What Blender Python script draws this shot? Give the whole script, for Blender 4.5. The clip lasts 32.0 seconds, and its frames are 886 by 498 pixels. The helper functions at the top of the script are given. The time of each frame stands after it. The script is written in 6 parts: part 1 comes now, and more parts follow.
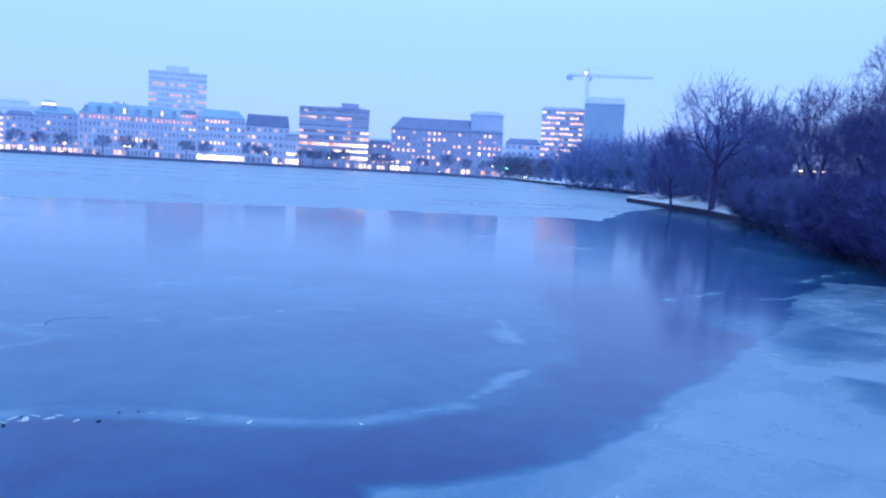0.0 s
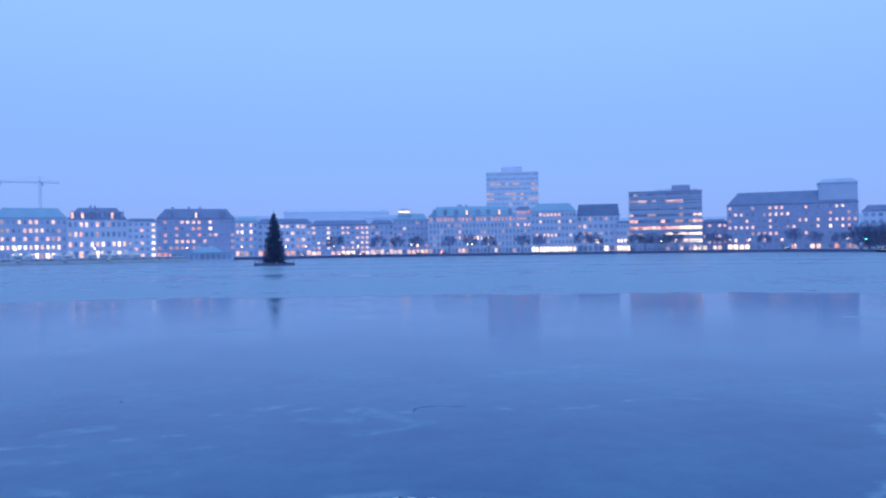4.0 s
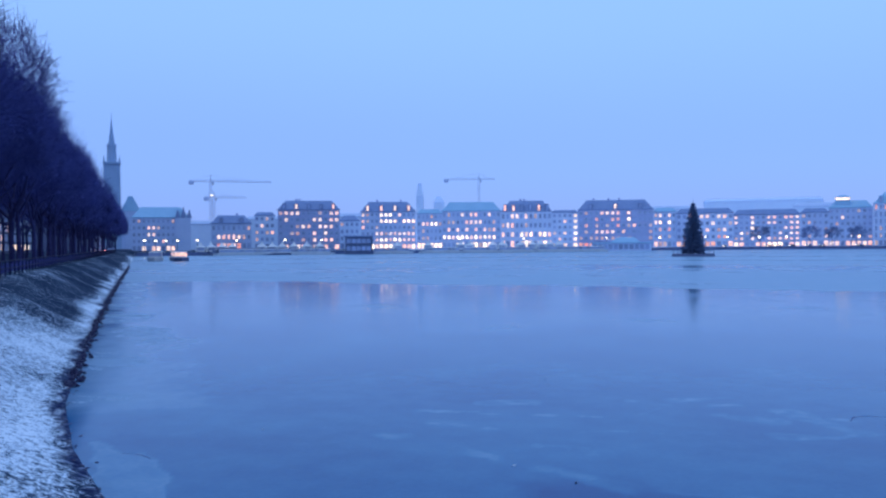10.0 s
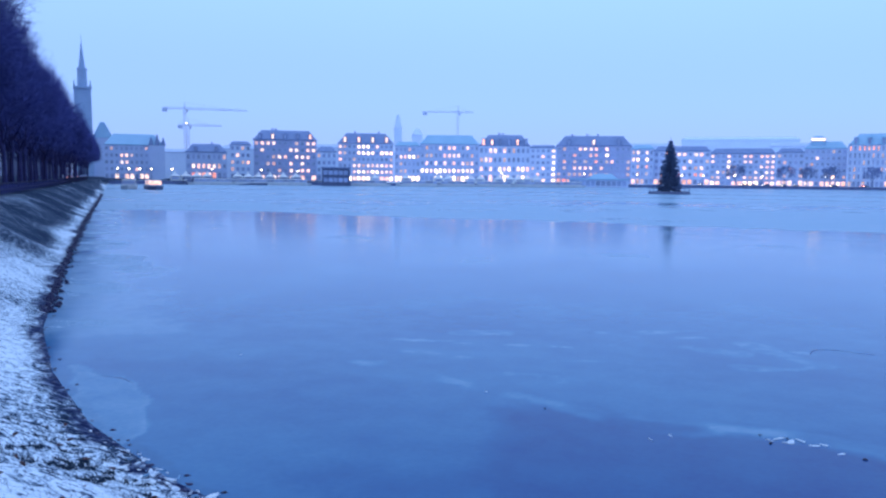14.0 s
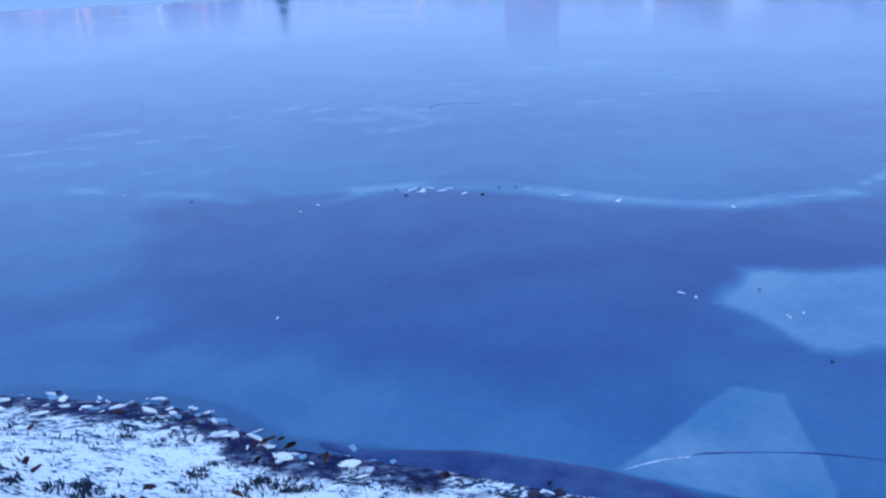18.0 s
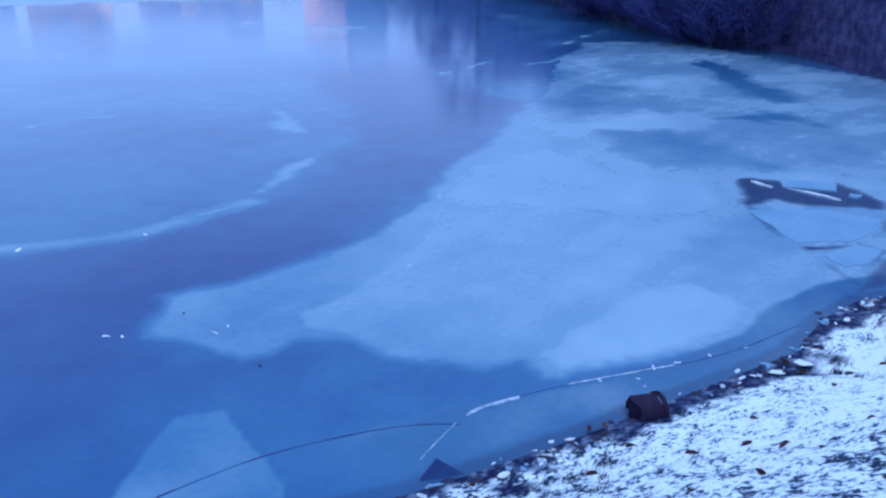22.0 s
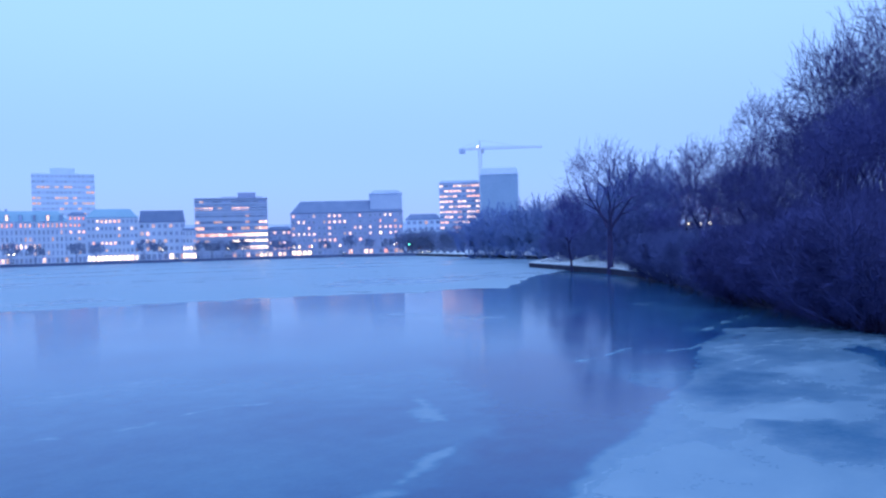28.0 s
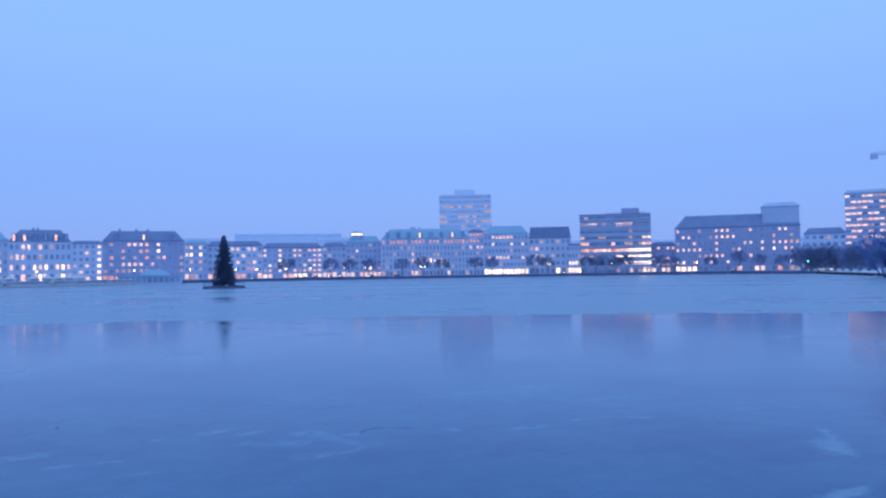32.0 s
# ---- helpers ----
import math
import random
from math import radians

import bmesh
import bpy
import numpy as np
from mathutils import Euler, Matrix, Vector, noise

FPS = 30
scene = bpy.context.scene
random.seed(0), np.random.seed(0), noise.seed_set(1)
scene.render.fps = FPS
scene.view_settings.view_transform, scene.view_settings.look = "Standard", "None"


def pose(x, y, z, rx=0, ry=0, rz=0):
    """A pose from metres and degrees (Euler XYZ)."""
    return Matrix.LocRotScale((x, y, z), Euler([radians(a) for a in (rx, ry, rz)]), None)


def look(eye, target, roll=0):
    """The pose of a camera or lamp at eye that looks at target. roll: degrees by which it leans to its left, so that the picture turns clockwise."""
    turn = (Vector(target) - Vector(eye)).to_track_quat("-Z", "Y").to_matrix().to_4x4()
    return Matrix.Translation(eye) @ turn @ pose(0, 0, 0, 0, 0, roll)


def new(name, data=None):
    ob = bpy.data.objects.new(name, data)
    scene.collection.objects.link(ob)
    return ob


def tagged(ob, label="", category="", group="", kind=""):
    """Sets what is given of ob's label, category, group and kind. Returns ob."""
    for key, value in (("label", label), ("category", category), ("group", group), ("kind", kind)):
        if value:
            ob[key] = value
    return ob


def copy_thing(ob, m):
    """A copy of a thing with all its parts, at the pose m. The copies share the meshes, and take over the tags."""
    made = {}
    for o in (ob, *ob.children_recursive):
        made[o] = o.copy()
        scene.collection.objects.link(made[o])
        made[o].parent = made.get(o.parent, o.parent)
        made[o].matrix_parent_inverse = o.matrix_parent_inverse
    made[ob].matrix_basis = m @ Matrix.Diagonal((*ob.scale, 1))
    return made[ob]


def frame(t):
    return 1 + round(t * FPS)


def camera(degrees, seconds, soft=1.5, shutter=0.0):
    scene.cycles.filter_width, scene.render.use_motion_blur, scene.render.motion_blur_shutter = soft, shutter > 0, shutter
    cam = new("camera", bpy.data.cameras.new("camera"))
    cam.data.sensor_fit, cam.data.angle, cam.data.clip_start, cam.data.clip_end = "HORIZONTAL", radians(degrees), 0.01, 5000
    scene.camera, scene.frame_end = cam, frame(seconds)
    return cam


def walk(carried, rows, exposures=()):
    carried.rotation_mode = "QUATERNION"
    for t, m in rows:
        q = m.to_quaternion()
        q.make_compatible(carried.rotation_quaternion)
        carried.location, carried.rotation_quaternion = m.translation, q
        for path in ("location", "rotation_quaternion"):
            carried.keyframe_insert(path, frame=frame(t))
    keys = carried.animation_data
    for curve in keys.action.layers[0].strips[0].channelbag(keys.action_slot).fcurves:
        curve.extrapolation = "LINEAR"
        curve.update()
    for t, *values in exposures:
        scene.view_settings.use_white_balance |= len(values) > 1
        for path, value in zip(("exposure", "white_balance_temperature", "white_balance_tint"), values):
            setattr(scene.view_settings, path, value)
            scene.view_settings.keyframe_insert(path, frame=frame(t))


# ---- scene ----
EYE = 4.0          # height of the lens over the ice
cam = camera(57.94, 32.0, soft=2.3)

# seconds, place of the lens, then turn to the right, tilt up and lean in degrees
PATH = [
    (0, 0.104, -0.083, 4.018, 38.79, -5.74, 3.18), (0.5, 0.093, -0.056, 4.029, 36.01, -5.45, 3.08), (1, 0.055, -0.044, 4.034, 32.62, -4.82, 2.29),
    (1.5, 0.046, 0.011, 4.031, 29.06, -4.08, 1.23), (2, 0.007, 0.007, 4.049, 25.96, -3.29, 0.41), (2.5, -0.024, -0.012, 4.068, 22.99, -2.45, -0.33),
    (3, -0.030, 0.012, 4.063, 20.27, -1.81, -0.41), (3.5, -0.063, 0.006, 4.046, 17.62, -0.88, -0.61), (5.5, -0.127, 0.218, 4.022, 7.62, 1.45, -0.83),
    (6, -0.119, 0.254, 4.028, 4.87, 1.45, -0.59), (6.5, -0.137, 0.278, 4.044, 2.68, 1.44, -0.58), (7, -0.208, 0.253, 4.035, -0.25, 1.35, -0.72),
    (7.5, -0.239, 0.202, 4.042, -3.45, 1.14, -0.89), (8, -0.253, 0.161, 4.040, -6.05, 1.03, -0.73), (8.5, -0.281, 0.164, 4.010, -8.22, 1.02, -0.59),
    (9, -0.257, 0.165, 4.011, -10.37, 0.74, -0.51), (9.5, -0.244, 0.163, 3.975, -12.42, 0.46, -0.47), (10, -0.065, 0.110, 3.964, -14.15, -0.34, -0.47),
    (10.5, -0.057, 0.067, 3.963, -15.95, -2.19, -0.53), (11, -0.071, -0.001, 3.972, -16.96, -3.43, -0.52), (11.5, -0.083, -0.040, 3.972, -18.20, -4.45, -0.30),
    (12, -0.077, -0.099, 3.985, -18.53, -4.47, -0.21), (12.5, -0.080, -0.137, 3.985, -18.23, -3.83, 0.09), (13, -0.056, -0.225, 4.010, -16.58, -3.50, 0.59),
    (13.5, -0.041, -0.179, 3.981, -15.15, -3.59, 0.80), (14, -0.020, -0.064, 3.930, -12.50, -5.09, 0.60), (14.5, 0.010, -0.046, 3.890, -9.85, -7.73, 0.01),
    (16.5, -0.177, 0.024, 3.893, -0.49, -15.64, -3.30), (17, -0.168, -0.008, 3.851, 3.47, -17.44, -2.83), (17.5, -0.083, -0.006, 3.872, 8.11, -19.34, -3.25),
    (18, -0.097, -0.039, 3.886, 13.34, -20.95, -2.46), (18.5, -0.035, -0.061, 3.877, 18.36, -21.51, -2.41), (19, -0.011, -0.099, 3.888, 24.06, -21.61, -2.20),
    (19.5, 0.034, -0.106, 3.878, 30.73, -22.96, -1.69), (20, 0.039, -0.115, 3.901, 36.49, -23.31, -1.16), (20.5, 0.087, -0.123, 3.891, 41.91, -23.33, -0.15),
    (21, 0.098, -0.096, 3.927, 48.05, -22.98, 0.25), (21.5, 0.131, -0.105, 3.968, 51.77, -22.06, 0.28), (22, 0.172, -0.088, 3.990, 54.76, -20.51, 0.07),
    (22.5, 0.200, -0.102, 4.011, 56.29, -18.74, -0.10), (23, 0.216, -0.098, 4.050, 57.30, -17.05, -0.67), (23.5, 0.226, -0.093, 4.061, 58.10, -15.22, -0.97),
    (24, 0.229, -0.081, 4.073, 58.36, -14.21, -0.74), (24.5, 0.238, -0.082, 4.080, 57.40, -12.59, -1.06), (25, 0.231, -0.082, 4.094, 56.43, -10.58, -1.20),
    (25.5, 0.221, -0.074, 4.070, 55.16, -8.85, -1.75), (27.5, 0.124, -0.033, 4.062, 48.41, -1.60, -2.33), (28, 0.100, 0.008, 4.062, 45.40, -0.16, -1.65),
    (28.5, 0.065, 0.015, 4.036, 42.78, 0.83, -1.53), (29, 0.050, 0.022, 4.021, 38.99, 1.62, -1.52), (29.5, 0.050, 0.037, 4.012, 35.63, 2.08, -1.48),
    (30, 0.058, 0.057, 4.007, 32.18, 2.18, -1.50), (30.5, 0.058, 0.066, 4.000, 28.30, 2.32, -1.46), (31, 0.059, 0.076, 3.991, 25.58, 2.39, -1.26),
    (31.5, 0.053, 0.072, 3.978, 21.82, 2.00, -1.04), (32, 0.051, 0.074, 3.958, 18.51, 1.57, -0.93),
]


walk(cam, [(t, pose(x, y, z, 90 + up, 0, -turn) @ pose(0, 0, 0, 0, 0, lean))
           for t, x, y, z, turn, up, lean in PATH],
     exposures=[(0.0, 0.62, 6450, 10), (1.0, 0.55, 6450, 10), (2.0, 0.39, 6450, 10), (3.0, 0.16, 6350, 10), (5.5, -0.02, 6200, 10), (9.0, -0.03, 6200, 10), (9.8, 0.04, 6250, 10),
                (11.0, 0.30, 6350, 10), (12.5, 0.45, 6500, 10), (14.0, 0.48, 6550, 10), (15.5, 0.62, 6700, 10), (17.0, 0.72, 6800, 10), (19.0, 0.78, 6800, 10), (20.0, 0.84, 6800, 10),
                (22.0, 0.80, 6750, 10), (25.0, 0.78, 6600, 10), (27.5, 0.57, 6500, 10), (28.5, 0.31, 6400, 10), (30.0, 0.03, 6200, 10), (32.0, -0.05, 6200, 10)])

# ---- sky and light: an even overcast dusk ----
world = bpy.data.worlds.new("dusk_sky")
scene.world = world
world.use_nodes = True
wn, wl = world.node_tree.nodes, world.node_tree.links
wn.clear()
w_out = wn.new("ShaderNodeOutputWorld")
w_bg = wn.new("ShaderNodeBackground")
w_sky = wn.new("ShaderNodeTexSky")
w_sky.sky_type = "NISHITA"
w_sky.sun_disc = False
w_sky.sun_elevation = radians(4)
w_sky.sun_rotation = radians(200)
w_sky.air_density, w_sky.dust_density, w_sky.ozone_density = 1.2, 0.3, 4.0
w_co = wn.new("ShaderNodeTexCoord")
w_sep = wn.new("ShaderNodeSeparateXYZ")
w_ramp = wn.new("ShaderNodeValToRGB")
w_mix = wn.new("ShaderNodeMix")
w_mix.data_type = "RGBA"
w_mix.inputs["Factor"].default_value = 0.97
for k, (p, c) in enumerate(((0.0, (0.245, 0.390, 0.900)), (0.10, (0.256, 0.430, 0.95)), (0.30, (0.308, 0.528, 1.03)), (1.0, (0.352, 0.58, 1.085)))):
    e = w_ramp.color_ramp.elements[k] if k < 2 else w_ramp.color_ramp.elements.new(p)
    e.position, e.color = p, (*c, 1)
w_ramp.color_ramp.interpolation = "EASE"
wl.new(w_co.outputs["Generated"], w_sep.inputs[0])
wl.new(w_sep.outputs["Z"], w_ramp.inputs["Fac"])
wl.new(w_sky.outputs["Color"], w_mix.inputs["A"])
wl.new(w_ramp.outputs["Color"], w_mix.inputs["B"])
wl.new(w_mix.outputs["Result"], w_bg.inputs["Color"])
w_bg.inputs["Strength"].default_value = 1.0
wl.new(w_bg.outputs[0], w_out.inputs["Surface"])

sun = new("sun", bpy.data.lights.new("sun", "SUN"))
sun.data.energy, sun.data.angle, sun.data.color = 0.25, radians(60), (0.75, 0.87, 1.0)
sun.matrix_world = look((0, 0, 50), (12, 14, 0))


# ---- materials ----
def mat(name, c1, c2, scale=1.0, rough=0.7, bump=0.0, fine=12.0, metal=0.0, space="pos", spread=(0.35, 0.65), vary=0.0, ior=1.45):
    """Two tones mixed by coarse and fine noise, with relief; vary: lighter and darker from object to object."""
    m = bpy.data.materials.new(name)
    m.use_nodes = True
    n, l = m.node_tree.nodes, m.node_tree.links
    b = n["Principled BSDF"]
    b.inputs["Roughness"].default_value, b.inputs["Metallic"].default_value, b.inputs["IOR"].default_value = rough, metal, ior
    if space == "pos":
        src = n.new("ShaderNodeNewGeometry").outputs["Position"]
    else:
        src = n.new("ShaderNodeTexCoord").outputs["Object"]
    a, f = n.new("ShaderNodeTexNoise"), n.new("ShaderNodeTexNoise")
    a.inputs["Scale"].default_value, f.inputs["Scale"].default_value = scale, scale * fine
    a.inputs["Detail"].default_value, f.inputs["Detail"].default_value = 4, 5
    l.new(src, a.inputs["Vector"])
    l.new(src, f.inputs["Vector"])
    add = n.new("ShaderNodeMath")
    add.operation = "MULTIPLY_ADD"
    l.new(f.outputs["Fac"], add.inputs[0])
    add.inputs[1].default_value = 0.5
    half = n.new("ShaderNodeMath")
    half.operation = "MULTIPLY"
    half.inputs[1].default_value = 0.5
    l.new(a.outputs["Fac"], half.inputs[0])
    l.new(half.outputs[0], add.inputs[2])
    ramp = n.new("ShaderNodeValToRGB")
    ramp.color_ramp.elements[0].position, ramp.color_ramp.elements[1].position = spread
    ramp.color_ramp.elements[0].color, ramp.color_ramp.elements[1].color = (*c1, 1), (*c2, 1)
    l.new(add.outputs[0], ramp.inputs["Fac"])
    col = ramp.outputs["Color"]
    if vary:
        info, mul, hsv = n.new("ShaderNodeObjectInfo"), n.new("ShaderNodeMapRange"), n.new("ShaderNodeHueSaturation")
        mul.inputs["To Min"].default_value, mul.inputs["To Max"].default_value = 1 - vary, 1 + vary
        l.new(info.outputs["Random"], mul.inputs["Value"])
        l.new(mul.outputs["Result"], hsv.inputs["Value"])
        l.new(col, hsv.inputs["Color"])
        col = hsv.outputs["Color"]
    l.new(col, b.inputs["Base Color"])
    if bump:
        bp = n.new("ShaderNodeBump")
        bp.inputs["Strength"].default_value, bp.inputs["Distance"].default_value = 0.6, bump
        l.new(add.outputs[0], bp.inputs["Height"])
        l.new(bp.outputs["Normal"], b.inputs["Normal"])
    return m


def glow(name, c1, c2, strength, scale=0.9):
    """A lit pane or lamp; its tone differs from object to object and across the pane."""
    m = bpy.data.materials.new(name)
    m.use_nodes = True
    n, l = m.node_tree.nodes, m.node_tree.links
    b = n["Principled BSDF"]
    info, ramp = n.new("ShaderNodeObjectInfo"), n.new("ShaderNodeValToRGB")
    ramp.color_ramp.elements[0].color, ramp.color_ramp.elements[1].color = (*c1, 1), (*c2, 1)
    l.new(info.outputs["Random"], ramp.inputs["Fac"])
    tex = n.new("ShaderNodeTexNoise")
    tex.inputs["Scale"].default_value = scale
    l.new(n.new("ShaderNodeNewGeometry").outputs["Position"], tex.inputs["Vector"])
    rng = n.new("ShaderNodeMapRange")
    rng.inputs["From Min"].default_value, rng.inputs["From Max"].default_value = 0.3, 0.7
    rng.inputs["To Min"].default_value, rng.inputs["To Max"].default_value = 0.45 * strength, 1.4 * strength
    l.new(tex.outputs["Fac"], rng.inputs["Value"])
    l.new(ramp.outputs["Color"], b.inputs["Emission Color"])
    l.new(rng.outputs["Result"], b.inputs["Emission Strength"])
    b.inputs["Base Color"].default_value = (0.2, 0.17, 0.14, 1)
    return m


# far house colours are paled and blued: distance haze is mixed into them
M_STONE_PALE = mat("hazed_pale_render", (0.58, 0.65, 0.81), (0.69, 0.75, 0.89), 0.12, 0.85, 0.02)
M_STONE_GREY = mat("hazed_grey_sandstone", (0.45, 0.53, 0.71), (0.55, 0.62, 0.79), 0.12, 0.85, 0.02)
M_BRICK_DARK = mat("hazed_dark_brick", (0.36, 0.405, 0.60), (0.44, 0.48, 0.67), 0.15, 0.85, 0.02)
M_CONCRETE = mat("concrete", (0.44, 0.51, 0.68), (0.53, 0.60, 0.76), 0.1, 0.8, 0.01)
# walls almost at sky tone: the haze before them is painted in
M_HAZE = mat("far_haze_concrete", (0.63, 0.71, 0.86), (0.71, 0.79, 0.92), 0.06, 0.85, 0.0)
# wall colour darkened to hold the shade behind the avenue trees
M_DARK_FRONT = mat("shade_darkened_front", (0.08, 0.09, 0.16), (0.14, 0.15, 0.23), 0.15, 0.85, 0.02)
M_CLEAR = mat("clear_ice_plate", (0.010, 0.030, 0.125), (0.035, 0.080, 0.200), 1.4, 0.35, 0.0, fine=4.0, ior=1.2)
# roofs and spire carry the same haze in their colour
M_SLATE = mat("hazed_slate_roof", (0.18, 0.245, 0.41), (0.24, 0.305, 0.48), 0.2, 0.6, 0.02)
# roof colour lifted towards the sky, as haze over the farthest roofs
M_SLATE_FAR = mat("far_haze_roof", (0.50, 0.57, 0.73), (0.58, 0.65, 0.80), 0.1, 0.8, 0.0)
M_COPPER = mat("hazed_green_copper_roof", (0.27, 0.455, 0.60), (0.34, 0.525, 0.67), 0.15, 0.6, 0.01)
M_SPIRE = mat("hazed_weathered_spire", (0.27, 0.38, 0.53), (0.34, 0.45, 0.61), 0.1, 0.6, 0.01)
M_FRAME = mat("hazed_window_paint", (0.48, 0.55, 0.71), (0.57, 0.64, 0.79), 0.5, 0.6)
M_FRAME_DARK = mat("hazed_dark_window_paint", (0.23, 0.27, 0.42), (0.30, 0.34, 0.50), 0.5, 0.5)
# pane colour is raised as well, for haze and mirrored sky
M_PANE = mat("hazed_glass_pane", (0.27, 0.33, 0.50), (0.38, 0.44, 0.62), 0.35, 0.15, vary=0.25)
# panes paled to sink into the haze-coloured high-rise wall
M_PANE_PALE = mat("pale_haze_pane", (0.44, 0.50, 0.64), (0.56, 0.62, 0.76), 0.2, 0.2, vary=0.15)
M_LIT = glow("lit_pane", (1.0, 0.47, 0.38), (1.0, 0.72, 0.62), 1.3)
M_LIT_DIM = glow("dim_lit_pane", (1.0, 0.50, 0.46), (0.85, 0.60, 0.66), 0.55)
M_LIT_BRIGHT = glow("bright_shop_pane", (1.0, 0.60, 0.36), (1.0, 0.80, 0.60), 2.4, 0.35)
M_LIT_RED = glow("reddish_pane", (1.0, 0.26, 0.22), (1.0, 0.46, 0.34), 0.9)
M_LAMP = glow("lamp_glass", (1.0, 0.72, 0.40), (1.0, 0.86, 0.62), 9.0)
M_RED_LAMP = glow("red_lamp_glass", (1.0, 0.08, 0.05), (1.0, 0.16, 0.08), 45.0)
M_GREEN_LAMP = glow("green_lamp_glass", (0.1, 1.0, 0.55), (0.1, 1.0, 0.6), 5.0)
M_METAL = mat("painted_steel", (0.018, 0.018, 0.05), (0.045, 0.045, 0.09), 1.0, 0.7, 0.0, ior=1.2)
# kept close to the sky's tone, so haze over the cranes is in the colour
M_CRANE = mat("pale_crane_steel", (0.40, 0.45, 0.58), (0.50, 0.55, 0.68), 0.5, 0.6)
# blue lift from lens flare is put into the bark and near twig tones
M_BARK = mat("bark", (0.036, 0.034, 0.098), (0.072, 0.066, 0.155), 2.0, 0.95, 0.02, space="obj", vary=0.2, ior=1.1)
# twig tone for the far clump, with the haze in front mixed in
M_TWIG_MID = mat("mid_haze_twigs", (0.175, 0.245, 0.47), (0.225, 0.30, 0.54), 0.8, 0.9, space="obj", vary=0.15, ior=1.05)
M_SNOW = mat("clumped_snow", (0.62, 0.66, 0.70), (0.86, 0.88, 0.90), 6.0, 0.85, 0.01)
M_TWIG = mat("twigs", (0.078, 0.083, 0.242), (0.103, 0.107, 0.292), 0.8, 0.95, space="obj", vary=0.2, ior=1.05)
# the next two pale with distance too: haze put into the twig colour
M_TWIG_HAZED = mat("faint_haze_twigs", (0.098, 0.120, 0.285), (0.125, 0.150, 0.335), 0.8, 0.95, space="obj", vary=0.2, ior=1.05)
M_TWIG_FAR = mat("far_haze_twigs", (0.17, 0.22, 0.38), (0.23, 0.28, 0.45), 0.8, 0.9, space="obj", vary=0.2)
# needle green is lightened and blued by painted haze
M_NEEDLE = mat("fir_needles", (0.045, 0.075, 0.155), (0.08, 0.115, 0.21), 1.5, 0.8, 0.05)
M_TENT = mat("white_canvas", (0.62, 0.62, 0.63), (0.76, 0.76, 0.77), 0.4, 0.8)
M_WHITE = mat("white_boat_paint", (0.55, 0.55, 0.56), (0.70, 0.70, 0.71), 0.5, 0.4)
M_HULL = mat("dark_hull_paint", (0.07, 0.09, 0.17), (0.12, 0.14, 0.23), 0.5, 0.5)
M_GRANITE = mat("granite_block", (0.034, 0.031, 0.088), (0.092, 0.080, 0.170), 2.6, 0.9, 0.03, vary=0.10, ior=1.2, spread=(0.42, 0.60))
M_QUAY = mat("dark_quay_stone", (0.020, 0.021, 0.048), (0.060, 0.062, 0.105), 0.6, 0.85, 0.03, ior=1.2)
# the dark quay stone again, paled and blued as if seen through haze
M_QUAY_FAR = mat("hazed_quay_stone", (0.11, 0.135, 0.25), (0.17, 0.20, 0.33), 0.3, 0.85, 0.02, ior=1.2)
# wet stone, with the blue cast of dark tones added to its colour
M_WET = mat("wet_edge_stone", (0.010, 0.009, 0.036), (0.038, 0.034, 0.080), 5.0, 0.5, 0.02, vary=0.3, ior=1.3)
M_LEAF = mat("dead_leaf", (0.075, 0.030, 0.040), (0.19, 0.085, 0.085), 12.0, 0.85, 0.005, vary=0.35)
M_GRASS = mat("winter_grass", (0.022, 0.034, 0.062), (0.048, 0.066, 0.095), 6.0, 0.9, ior=1.15)
M_RUST = mat("rusty_pipe", (0.012, 0.008, 0.028), (0.040, 0.022, 0.050), 9.0, 0.8, 0.01, ior=1.2)
M_CHIP = mat("white_ice_chip", (0.40, 0.47, 0.56), (0.78, 0.80, 0.83), 9.0, 0.5, 0.006, spread=(0.40, 0.62))
M_SEAM = mat("pressed_ice_seam", (0.22, 0.32, 0.46), (0.66, 0.72, 0.80), 14.0, 0.5, 0.004, spread=(0.42, 0.60))
M_FLOE = mat("ice_floe", (0.13, 0.265, 0.41), (0.20, 0.345, 0.48), 1.6, 0.45, 0.005, ior=1.2)
M_CARPAINT = mat("car_paint", (0.05, 0.05, 0.06), (0.30, 0.30, 0.32), 0.05, 0.3, vary=0.5)
M_RUBBER = mat("tyre_rubber", (0.015, 0.015, 0.016), (0.03, 0.03, 0.032), 3.0, 0.8)


